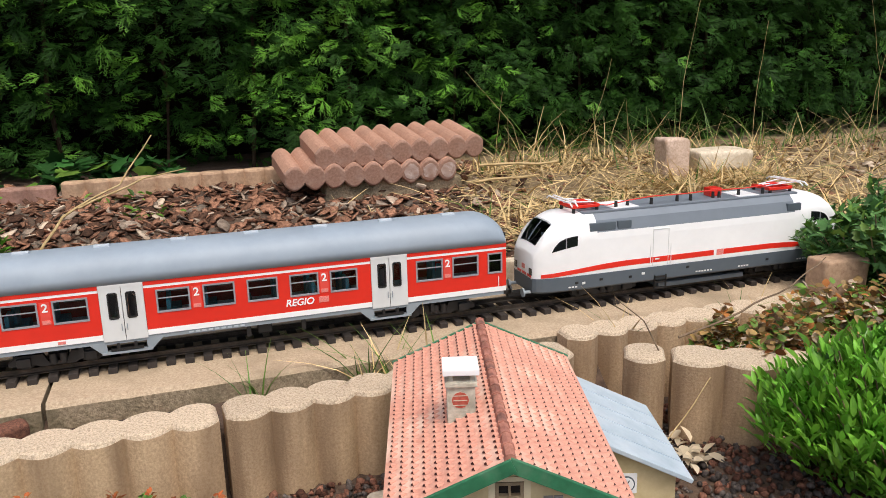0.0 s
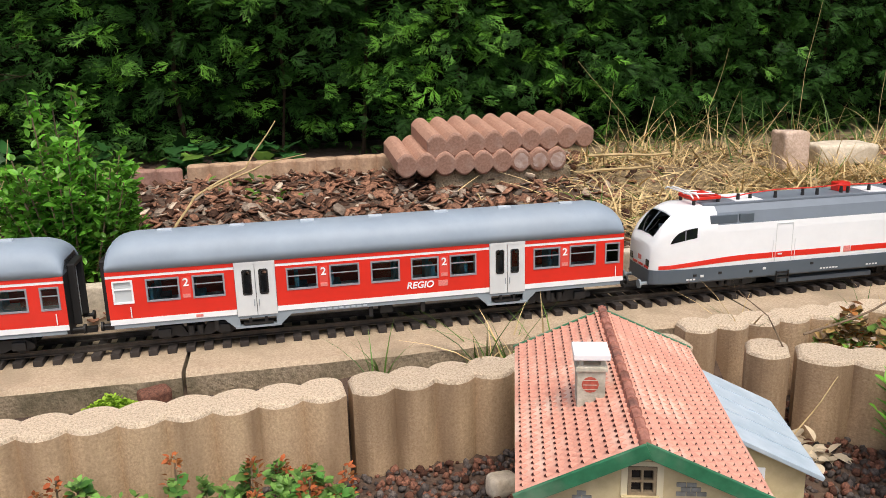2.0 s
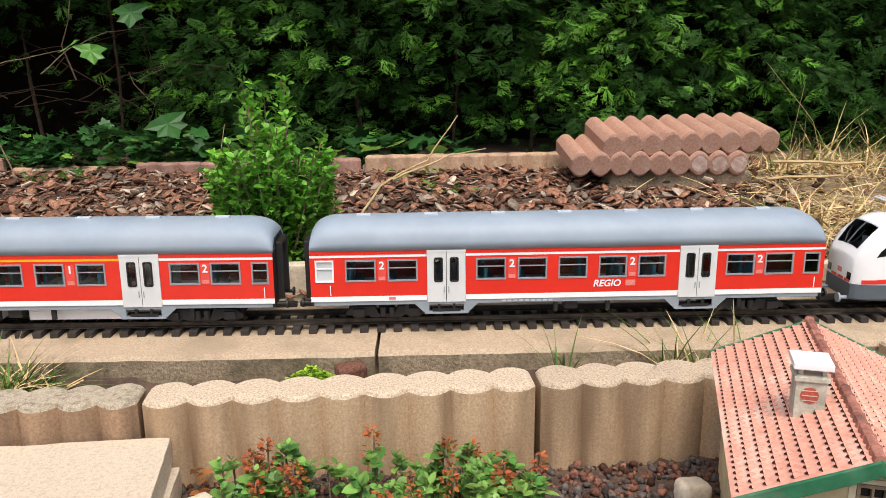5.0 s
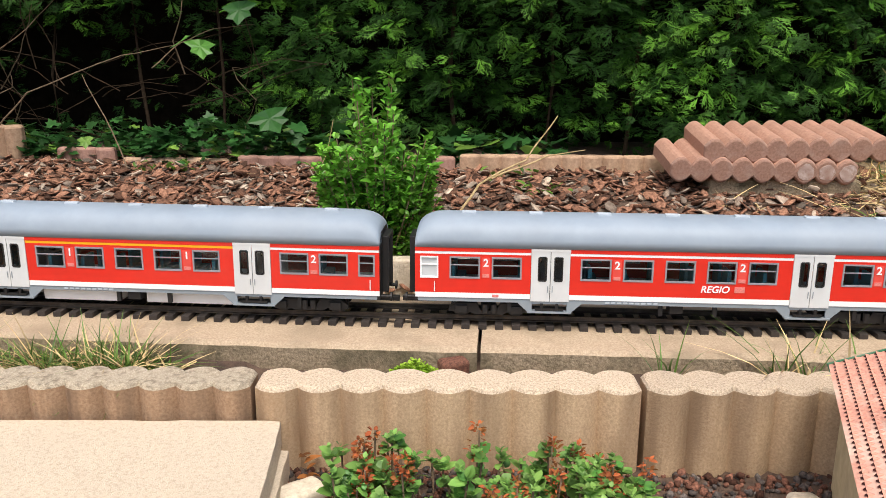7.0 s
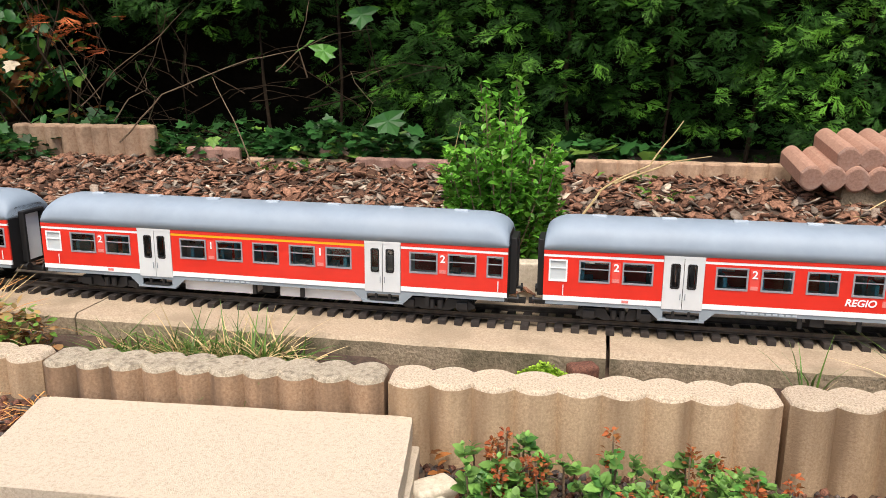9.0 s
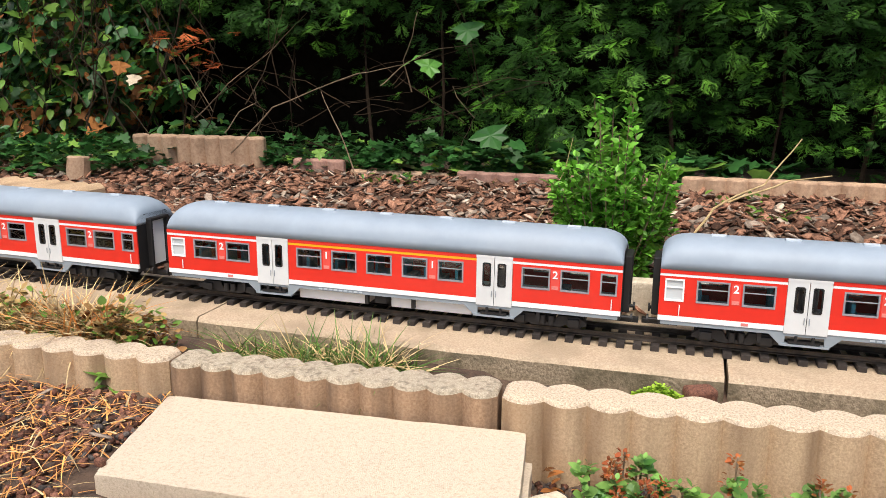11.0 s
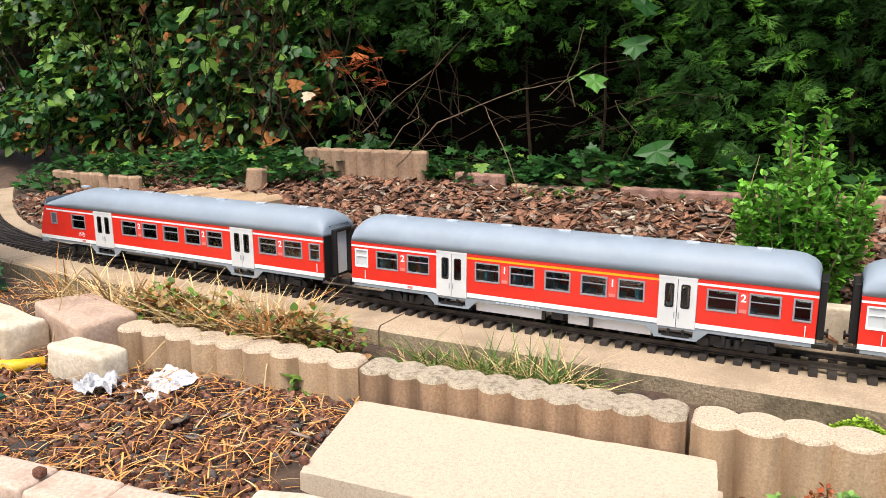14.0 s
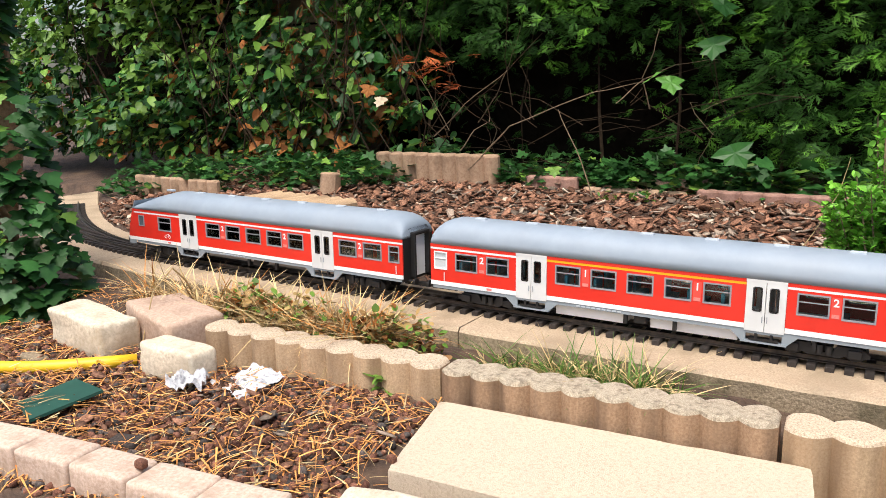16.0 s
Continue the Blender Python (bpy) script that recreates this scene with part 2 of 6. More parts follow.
def solo(name, bm, mats, m, label, category, group="", kind="", smooth=False):
    ob = new(name, finish(name, bm, mats, smooth))
    ob.matrix_world = m
    return tagged(ob, label, category, group, kind)


def box(x0, x1, y0, y1, z0, z1, bevel=0.0, bm=None):
    own = bmesh.new()
    bmesh.ops.create_cube(own, size=1, matrix=Matrix.Translation(((x0 + x1) / 2, (y0 + y1) / 2, (z0 + z1) / 2)) @ Matrix.Diagonal((x1 - x0, y1 - y0, z1 - z0, 1)))
    if bevel:
        bmesh.ops.bevel(own, geom=own.edges[:], offset=bevel, segments=2, affect="EDGES", profile=0.6)
    if bm is None:
        return own
    return merge(bm, own)


def merge(bm, own, m=None):
    me = bpy.data.meshes.new("tmp")
    if m is not None:
        own.transform(m)
    own.to_mesh(me)
    own.free()
    bm.from_mesh(me)
    bpy.data.meshes.remove(me)
    return bm


def cyl(a, b, r, seg=12, r2=None, bm=None, caps=True):
    a, b = Vector(a), Vector(b)
    own = bmesh.new()
    d = b - a
    m = Matrix.Translation((a + b) / 2) @ d.to_track_quat("Z", "Y").to_matrix().to_4x4()
    bmesh.ops.create_cone(own, cap_ends=caps, segments=seg, radius1=r, radius2=r if r2 is None else r2, depth=d.length, matrix=m)
    return own if bm is None else merge(bm, own)


def prism(points, axis, a, b, bm=None):
    """A closed outline of (u, v) pushed along an axis: 'x' takes (y, z), 'y' takes (x, z), 'z' takes (x, y)."""
    own = bmesh.new()
    def at(u, v, w):
        return {"x": (w, u, v), "y": (u, w, v), "z": (u, v, w)}[axis]
    r0 = [own.verts.new(at(u, v, a)) for u, v in points]
    r1 = [own.verts.new(at(u, v, b)) for u, v in points]
    n = len(points)
    own.faces.new(r0)
    own.faces.new(r1[::-1])
    for i in range(n):
        own.faces.new((r0[i], r0[(i + 1) % n], r1[(i + 1) % n], r1[i]))
    return own if bm is None else merge(bm, own)


def tube(points, r, seg=6, bm=None, taper=1.0):
    """A round rod along points, its radius falling to r * taper."""
    own = bmesh.new()
    pts = [Vector(p) for p in points]
    rings = []
    for i, p in enumerate(pts):
        d = (pts[min(i + 1, len(pts) - 1)] - pts[max(i - 1, 0)]).normalized()
        q = d.to_track_quat("Z", "Y")
        rr = r * (1 + (taper - 1) * i / max(1, len(pts) - 1))
        rings.append([own.verts.new(p + q @ Vector((math.cos(k * math.tau / seg) * rr, math.sin(k * math.tau / seg) * rr, 0))) for k in range(seg)])
    for a, b in zip(rings, rings[1:]):
        for k in range(seg):
            own.faces.new((a[k], a[(k + 1) % seg], b[(k + 1) % seg], b[k]))
    own.faces.new(rings[0][::-1])
    own.faces.new(rings[-1])
    return own if bm is None else merge(bm, own)


def letters(body, size, m, mat, parent, name, label, shear=0.0):
    cu = bpy.data.curves.new(name, "FONT")
    cu.body, cu.size, cu.shear, cu.extrude = body, size, shear, 0.0002
    cu.align_x, cu.align_y, cu.offset = "CENTER", "CENTER", size * 0.022
    tmp = bpy.data.objects.new("tmp_text", cu)
    scene.collection.objects.link(tmp)
    me = bpy.data.meshes.new_from_object(tmp.evaluated_get(bpy.context.evaluated_depsgraph_get()))
    bpy.data.objects.remove(tmp)
    me.materials.clear()
    me.materials.append(mat)
    ob = new(name, me)
    ob.parent = parent
    ob.matrix_basis = m
    return tagged(ob, label)


FACING = Matrix.Rotation(radians(90), 4, "X")


def pieces(name, templates, poses, mats, picks, label, category, parent=None, kind="stuff"):
    """Many small pieces in one mesh: each pose takes the template and the material of its pick."""
    mm = np.array([np.array(m) for m in poses])
    pk = np.array(picks)
    vs, loops, totals, ms, n = [], [], [], [], 0
    for ti, (tv, tf) in enumerate(templates):
        sel = np.nonzero(pk[:, 0] == ti)[0]
        if not len(sel):
            continue
        tv = np.asarray(tv, dtype=float)
        v = np.einsum("nij,vj->nvi", mm[sel][:, :3, :3], tv) + mm[sel][:, None, :3, 3]
        flat = np.array([q for f in tf for q in f])
        vs.append(v.reshape(-1, 3))
        loops.append((flat[None, :] + (n + np.arange(len(sel)) * len(tv))[:, None]).ravel())
        totals.append(np.tile([len(f) for f in tf], len(sel)))
        ms.append(np.repeat(pk[sel, 1], len(tf)))
        n += len(sel) * len(tv)
    vs, loops, totals, ms = np.concatenate(vs), np.concatenate(loops), np.concatenate(totals), np.concatenate(ms)
    me = bpy.data.meshes.new(name)
    me.vertices.add(len(vs))
    me.vertices.foreach_set("co", vs.astype(np.float32).ravel())
    me.loops.add(len(loops))
    me.loops.foreach_set("vertex_index", loops.astype(np.int32))
    me.polygons.add(len(totals))
    me.polygons.foreach_set("loop_start", np.concatenate(([0], np.cumsum(totals)[:-1])).astype(np.int32))
    for m in mats:
        me.materials.append(m)
    me.polygons.foreach_set("material_index", ms.astype(np.int32))
    me.update(calc_edges=True)
    ob = new(name, me)
    ob.parent = parent
    return tagged(ob, label, category, "", kind)


def turned(p, rx, ry, rz, s):
    return Matrix.LocRotScale(p, Euler((rx, ry, rz)), s if isinstance(s, (tuple, list, Vector)) else (s, s, s))


# ---- ground ----
TRACK_X = [-3.4, -3.0, -2.7, -2.5, -2.3, -2.1, -1.9, -1.6, -1.2, -0.8, -0.4, 0.0, 0.6, 1.2, 1.9, 2.6]
TRACK_Y = [2.05, 1.76, 1.56, 1.455, 1.375, 1.33, 1.308, 1.298, 1.283, 1.282, 1.289, 1.297, 1.302, 1.307, 1.33, 1.37]
_fx = np.linspace(-3.4, 2.6, 601)
_fy = np.interp(_fx, TRACK_X, TRACK_Y)
_k = np.exp(-0.5 * (np.arange(-25, 26) / 9.0) ** 2)
_fy[25:-25] = np.convolve(_fy, _k / _k.sum(), "valid")
BED = 0.12


def track_y(x):
    return float(np.interp(x, _fx, _fy))


def bed_z(x):
    """The bed rises a little to the left."""
    return BED + float(np.interp(x, [-2.0, -1.1, -0.3], [0.009, 0.007, 0.0]))


def track_turn(x):
    return math.degrees(math.atan2(track_y(x + 0.03) - track_y(x - 0.03), 0.06))


EDGE_X = [-2.4, -1.9, -1.415, -0.906, -0.412, 0.096, 0.6, 1.1, 2.6]
EDGE_Y = [0.96, 0.96, 0.952, 0.977, 1.011, 1.045, 1.08, 1.12, 1.15]


def edge_y(x):
    return float(np.interp(x, EDGE_X, EDGE_Y))


def ground_z(x, y):
    """The ground's height: low in front of the edging, a bed between edging and track, a rising mulch bed behind."""
    e, t = edge_y(x), track_y(x)
    low = float(np.interp(x, [-1.3, -0.92, -0.6, 0.9, 1.23], [0.05, 0.062, 0.0, 0.0, 0.1]))
    if y < e + 0.048:
        z = low
    elif y < t - 0.13:
        z = 0.075 if x > -0.95 else 0.095
    elif y < t + 0.11:
        z = 0.09
    else:
        z = 0.13 + 0.085 * min(1, (y - t - 0.11) / 0.75)
    return z + 0.006 * noise.noise((x * 6, y * 6, 0)) + 0.003 * noise.noise((x * 25, y * 25, 3))


def build_ground():
    xs = [-40, -15, -7, -5] + [-3.6 + 0.03 * i for i in range(207)] + [3.2, 5, 8, 15, 40]
    ys = [-40, -15, -6, -3, -1.5, -0.6, 0] + [0.3 + 0.022 * i for i in range(100)] + [2.7, 3.2, 4, 8, 20, 45]
    bm = bmesh.new()
    rows = [[bm.verts.new((x, y, ground_z(x, y))) for x in xs] for y in ys]
    for j in range(len(ys) - 1):
        for i in range(len(xs) - 1):
            f = bm.faces.new((rows[j][i], rows[j][i + 1], rows[j + 1][i + 1], rows[j + 1][i]))
            cx, cy = (xs[i] + xs[i + 1]) / 2, (ys[j] + ys[j + 1]) / 2
            f.material_index = 1 if cx > 0.75 and cy > track_y(max(-3.4, min(2.6, cx))) + 0.1 else 0
    solo("ground", bm, [M_SOIL, M_DRYSOIL], Matrix.Identity(4), "dark brown garden soil under mulch and gravel", "ground", kind="structure", smooth=True)


build_ground()


def bed_slab(x0, x1, name):
    """A length of the poured concrete bed under the track, with a rough front."""
    bm = bmesh.new()
    n = max(2, int((x1 - x0) / 0.02))
    rings = []
    for i in range(n + 1):
        x = x0 + (x1 - x0) * i / n
        y = track_y(x)
        w = 0.004 * noise.noise((x * 14, 2, 0))
        front, back = y - 0.126 + w, y + 0.115 + w
        zt = bed_z(x) + 0.0015 * noise.noise((x * 20, 5, 0))
        rings.append([bm.verts.new(p) for p in ((x, front + 0.004, 0.0), (x, front, bed_z(x) - 0.03), (x, front, zt - 0.007), (x, front + 0.006, zt), (x, y, zt), (x, back - 0.006, zt), (x, back, zt - 0.007), (x, back, 0.0))])
    for a, b in zip(rings, rings[1:]):
        for k in range(7):
            f = bm.faces.new((a[k], b[k], b[k + 1], a[k + 1]))
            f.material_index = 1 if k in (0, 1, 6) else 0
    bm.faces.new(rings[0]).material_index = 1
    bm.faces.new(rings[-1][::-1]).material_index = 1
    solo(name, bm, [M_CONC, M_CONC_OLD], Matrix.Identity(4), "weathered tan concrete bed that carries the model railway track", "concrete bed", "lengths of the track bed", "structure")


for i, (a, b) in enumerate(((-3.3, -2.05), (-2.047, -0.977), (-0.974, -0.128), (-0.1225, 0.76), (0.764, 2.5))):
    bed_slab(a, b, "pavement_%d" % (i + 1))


# ---- edging pieces ----
def edging_mesh(length, lobes, depth, height, sink, mats, bulge=0.016):
    bm = bmesh.new()
    p = length / lobes
    per = 8
    front, back = [], []
    for i in range(lobes * per + 1):
        x = p * i / per
        u = (i % per) / per * 2 - 1 if i < lobes * per else 1.0
        if i == 0:
            u = -1.0
        b = bulge * (1 - u * u)
        front.append((x, -(depth / 2 - bulge) - b))
        back.append((x, (depth / 2 - bulge) + b))
    outline = front + back[::-1]
    def ring(z, inset):
        out = []
        for x, y in outline:
            sx = x + (inset if x < inset else (-inset if x > length - inset else 0))
            sy = y + (inset if y < 0 else -inset)
            wob = 0.0012 * noise.noise((x * 60, z * 30, y * 60))
            out.append(bm.verts.new((sx, sy + wob, z)))
        return out
    r = [ring(-sink, 0), ring(height * 0.5, 0), ring(height - 0.006, 0), ring(height - 0.002, 0.0025), ring(height, 0.006)]
    n = len(outline)
    for a, b in zip(r, r[1:]):
        for k in range(n):
            f = bm.faces.new((a[k], a[(k + 1) % n], b[(k + 1) % n], b[k]))
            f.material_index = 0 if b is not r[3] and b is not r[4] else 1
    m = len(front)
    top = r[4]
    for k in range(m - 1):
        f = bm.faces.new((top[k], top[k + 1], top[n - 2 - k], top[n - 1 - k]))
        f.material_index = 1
    bot = r[0]
    for k in range(m - 1):
        bm.faces.new((bot[k + 1], bot[k], bot[n - 1 - k], bot[n - 2 - k]))
    return finish("edging", bm, mats)


def edging(x0, y0, x1, y1, z0, height, mats, label, lobes=9, depth=0.066, sink=0.04, tilt=0.0, name="edging_stone", group="row of edging stones"):
    """A scalloped stone whose front face runs from (x0, y0) to (x1, y1)."""
    d = Vector((x1 - x0, y1 - y0))
    turn = math.atan2(d.y, d.x)
    ob = new(name, edging_mesh(d.length - 0.004, lobes, depth, height, sink, mats))
    off = Vector((-d.y, d.x)).normalized() * depth / 2
    ob.matrix_world = Matrix.Translation((x0 + off.x, y0 + off.y, z0)) @ Matrix.Rotation(turn, 4, "Z") @ Matrix.Rotation(radians(tilt), 4, "X")
    return tagged(ob, label, "edging stone", group)


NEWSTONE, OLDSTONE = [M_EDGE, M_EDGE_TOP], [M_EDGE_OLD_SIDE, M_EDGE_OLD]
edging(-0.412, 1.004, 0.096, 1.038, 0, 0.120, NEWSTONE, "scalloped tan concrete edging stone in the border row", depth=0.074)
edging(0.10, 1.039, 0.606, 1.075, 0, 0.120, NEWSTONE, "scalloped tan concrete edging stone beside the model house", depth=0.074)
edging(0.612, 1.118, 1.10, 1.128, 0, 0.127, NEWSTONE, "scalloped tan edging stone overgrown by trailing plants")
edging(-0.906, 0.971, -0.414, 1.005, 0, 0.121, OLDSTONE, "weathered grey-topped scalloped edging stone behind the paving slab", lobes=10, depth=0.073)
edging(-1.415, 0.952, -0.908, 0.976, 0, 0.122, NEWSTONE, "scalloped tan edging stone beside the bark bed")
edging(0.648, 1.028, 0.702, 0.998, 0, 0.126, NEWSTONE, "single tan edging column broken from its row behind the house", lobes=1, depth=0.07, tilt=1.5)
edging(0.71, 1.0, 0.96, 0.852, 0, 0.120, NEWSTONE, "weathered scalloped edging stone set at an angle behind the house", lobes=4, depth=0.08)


# ---- track ----
def build_track():
    track = thing("railway_track", Matrix.Identity(4), "black plastic model railway track with dark rails on a concrete bed", "railway track")
    bm = box(-0.0065, 0.0065, -0.046, 0.046, 0, 0.009, 0.0012)
    me = finish("sleeper", bm, M_TRACK)
    x = -3.0
    while x < 2.3:
        y = track_y(x)
        ob = new("sleeper", me)
        ob.parent = track
        ob.matrix_basis = pose(x, y, bed_z(x) - 0.0005, 0, 0, track_turn(x) + random.uniform(-0.6, 0.6))
        x += 0.0262 * math.cos(radians(track_turn(x)))
    prof = [(-0.0045, 0.0), (0.0045, 0.0), (0.0045, 0.0012), (0.001, 0.0022), (0.001, 0.0058), (0.0021, 0.0068), (0.0021, 0.0085), (-0.0021, 0.0085), (-0.0021, 0.0068), (-0.001, 0.0058), (-0.001, 0.0022), (-0.0045, 0.0012)]
    for side in (-1, 1):
        bm = bmesh.new()
        rings = []
        for i in range(181):
            x = -3.0 + 5.3 * i / 180
            a = radians(track_turn(x))
            nx, ny = -math.sin(a), math.cos(a)
            o = side * 0.0236
            rings.append([bm.verts.new((x + nx * (o + u), track_y(x) + ny * (o + u), bed_z(x) + 0.0086 + v)) for u, v in prof])
        for p, q in zip(rings, rings[1:]):
            for k in range(len(prof)):
                bm.faces.new((p[k], p[(k + 1) % len(prof)], q[(k + 1) % len(prof)], q[k]))
        part("rail", bm, M_RAIL, track)


build_track()
RAIL = 0.0171


# ---- train ----
def wheelset(parent, x, z=0.0):
    bm = bmesh.new()
    for s in (-1, 1):
        cyl((x, s * 0.0225, z + 0.0145), (x, s * 0.0285, z + 0.0145), 0.0145, 20, bm=bm)
        cyl((x, s * 0.0205, z + 0.0145), (x, s * 0.0225, z + 0.0145), 0.017, 20, bm=bm)
    cyl((x, -0.021, z + 0.0145), (x, 0.021, z + 0.0145), 0.003, 8, bm=bm)
    part("wheelset", bm, M_BLACK, parent)


def bogie(parent, x, base=0.085):
    bm = bmesh.new()
    for s in (-1, 1):
        prism([(-0.062, 0.016), (-0.05, 0.024), (-0.018, 0.024), (-0.012, 0.012), (0.012, 0.012), (0.018, 0.024), (0.05, 0.024), (0.062, 0.016), (0.062, 0.010), (0.03, 0.010), (0.022, 0.006), (-0.022, 0.006), (-0.03, 0.010), (-0.062, 0.010)], "y", s * 0.036 - 0.004, s * 0.036 + 0.004, bm)
        for u in (-0.0425, 0.0425):
            box(u - 0.009, u + 0.009, s * 0.041 - 0.004, s * 0.041 + 0.004, 0.009, 0.021, 0.001, bm)
        cyl((-0.005, s * 0.042, 0.010), (-0.005, s * 0.042, 0.024), 0.005, 10, bm=bm)
        cyl((0.008, s * 0.042, 0.010), (0.008, s * 0.042, 0.024), 0.005, 10, bm=bm)
    box(-0.012, 0.012, -0.034, 0.034, 0.014, 0.03, 0.001, bm)
    bm.transform(Matrix.Translation((x, 0, 0)))
    ob = part("bogie", bm, M_BLACK, parent)
    wheelset(ob, x - 0.0425)
    wheelset(ob, x + 0.0425)


HALF, LEN = 0.0525, 0.785
SOLE0, SOLE1, BAND1, RED1, STRIPE1, CORN = 0.030, 0.0365, 0.0445, 0.1055, 0.1095, 0.1155
WIN0, WIN1 = 0.0685, 0.1005
SIDE_WINDOWS = [(0.054, 0.098), (0.118, 0.161), (0.2515, 0.295), (0.315, 0.3575), (0.377, 0.419), (0.4385, 0.4795), (0.499, 0.539), (0.634, 0.676), (0.694, 0.736)]
DOORS = [(0.176, 0.235), (0.561, 0.619)]


def wall_strip(y, outward, z0, z1, holes, x0, x1, thick=0.003):
    """A side wall between two heights with openings cut through it (x ranges, each from hz0 to hz1)."""
    bm = bmesh.new()
    cuts = sorted({x0, x1, *[v for h in holes for v in h[:2]]})
    for a, b in zip(cuts, cuts[1:]):
        mid = (a + b) / 2
        hole = next((h for h in holes if h[0] < mid < h[1]), None)
        spans = [(z0, z1)] if hole is None else [(z0, hole[2]), (hole[3], z1)]
        for c, d in spans:
            if d - c > 1e-5:
                box(a, b, min(y, y - outward * thick), max(y, y - outward * thick), c, d, 0, bm)
    bmesh.ops.remove_doubles(bm, verts=bm.verts[:], dist=1e-6)
    return bm


def roof_bm(length, slope_left=0.0):
    """The rounded roof with ends that dip down."""
    bm = bmesh.new()
    rings = []
    xs = [0, 0.002, 0.006, 0.012, 0.02, 0.03, 0.042] + [0.06 + (length - 0.12) * i / 12 for i in range(13)] + [length - v for v in (0.042, 0.03, 0.02, 0.012, 0.006, 0.002, 0)]
    top = 0.1595 - CORN
    for x in xs:
        e = min(x, length - x)
        k = 1.0 if e > 0.042 else math.sqrt(max(0.0, 1 - (1 - e / 0.042) ** 2))
        h = top * (0.42 + 0.58 * k)
        if slope_left and x < slope_left:
            h = top * (0.22 + 0.78 * x / slope_left)
        w = (HALF + 0.0012) * (0.975 + 0.025 * k)
        ring = []
        for i in range(15):
            a = math.pi * i / 14
            c, s = math.cos(a), math.sin(a)
            ring.append(bm.verts.new((x, -w * math.copysign(abs(c) ** 0.72, c), CORN + h * s ** 0.85)))
        rings.append(ring)
    for a, b in zip(rings, rings[1:]):
        for i in range(14):
            bm.faces.new((a[i], a[i + 1], b[i + 1], b[i]))
        bm.faces.new((a[14], a[0], b[0], b[14]))
    bm.faces.new(rings[0])
    bm.faces.new(rings[-1][::-1])
    return bm


def window_parts(parent, a, b, z0, z1, y, out, milky=False, bar=True):
    bm = bmesh.new()
    t = 0.0012
    for x0, x1, c, d in ((a - t, a + t, z0 - t, z1 + t), (b - t, b + t, z0 - t, z1 + t), (a + t, b - t, z0 - t, z0 + t), (a + t, b - t, z1 - t, z1 + t)):
        box(x0, x1, *sorted((y + out * 0.0009, y - out * 0.002)), c, d, 0, bm)
    if bar:
        zb = z0 + (z1 - z0) * 0.62
        box(a + t, b - t, *sorted((y + out * 0.0004, y - out * 0.002)), zb - 0.0006, zb + 0.0006, 0, bm)
    fr = part("window", bm, M_FRAME if not milky else M_WHITE, parent)
    bm = box(a, b, *sorted((y - out * 0.0014, y - out * 0.002)), z0, z1)
    part("pane", bm, M_MILK if milky else M_GLASS, fr)


def door_parts(parent, a, b, y, out):
    mid = (a + b) / 2
    for k, (x0, x1) in enumerate(((a, mid), (mid, b))):
        w0, w1 = (x1 - 0.0175, x1 - 0.0065) if k == 0 else (x0 + 0.0065, x0 + 0.0175)
        bm = wall_strip(y + out * 0.0008, out, SOLE1 - 0.003, CORN - 0.004, [(w0, w1, WIN0 - 0.002, WIN1 + 0.002)], x0 + 0.0005, x1 - 0.0005, 0.002)
        leaf = part("door", bm, M_OFFWHITE, parent, "off-white double door leaf")
        h0, h1 = WIN0 - 0.002, WIN1 + 0.002
        bm = bmesh.new()
        box(w0, w1, *sorted((y - out * 0.0004, y - out * 0.001)), h0, h1, 0, bm)
        part("pane", bm, M_GLASS, leaf)
        bm = bmesh.new()
        t = 0.0014
        for x2, x3, c, d in ((w0 - t, w0 + t * 0.6, h0, h1), (w1 - t * 0.6, w1 + t, h0, h1), (w0, w1, h0 - t, h0 + t * 0.6), (w0, w1, h1 - t * 0.6, h1 + t)):
            box(x2, x3, *sorted((y + out * 0.0014, y - out * 0.0006)), c, d, 0.0004, bm)
        for cx in (w0, w1):
            for cz in (h0, h1):
                sx, sz = (1 if cx == w0 else -1), (1 if cz == h0 else -1)
                prism([(cx, cz), (cx + sx * 0.004, cz), (cx, cz + sz * 0.004)], "y", *sorted((y + out * 0.0012, y - out * 0.0006)), bm)
        part("gasket", bm, M_BLACK, leaf)
    bm = cyl((mid - 0.0035, y + out * 0.0022, WIN0 - 0.020), (mid - 0.0035, y + out * 0.0022, WIN0 - 0.010), 0.0006, 6)
    cyl((mid + 0.0035, y + out * 0.0022, WIN0 - 0.020), (mid + 0.0035, y + out * 0.0022, WIN0 - 0.010), 0.0006, 6, bm=bm)
    part("handle", bm, M_SOLE, parent)
    # grey step well below the door
    bm = prism([(a - 0.022, SOLE0 + 0.003), (b + 0.022, SOLE0 + 0.003), (b + 0.004, 0.016), (b - 0.003, 0.016), (b - 0.003, SOLE0 - 0.001), (a + 0.003, SOLE0 - 0.001), (a + 0.003, 0.016), (a - 0.004, 0.016)], "y", *sorted((y - out * 0.001, y - out * 0.004)))
    box(a - 0.004, b + 0.004, *sorted((y + out * 0.001, y - out * 0.010)), 0.0145, 0.0175, 0, bm)
    part("step_frame", bm, M_SOLE, parent)
    bm = box(a + 0.008, b - 0.008, *sorted((y + out * 0.0005, y - out * 0.012)), 0.019, 0.022)
    for s in (a + 0.018, b - 0.018):
        box(s - 0.002, s + 0.002, *sorted((y, y - out * 0.006)), 0.019, SOLE0, 0, bm)
    part("step", bm, M_BLACK, parent)


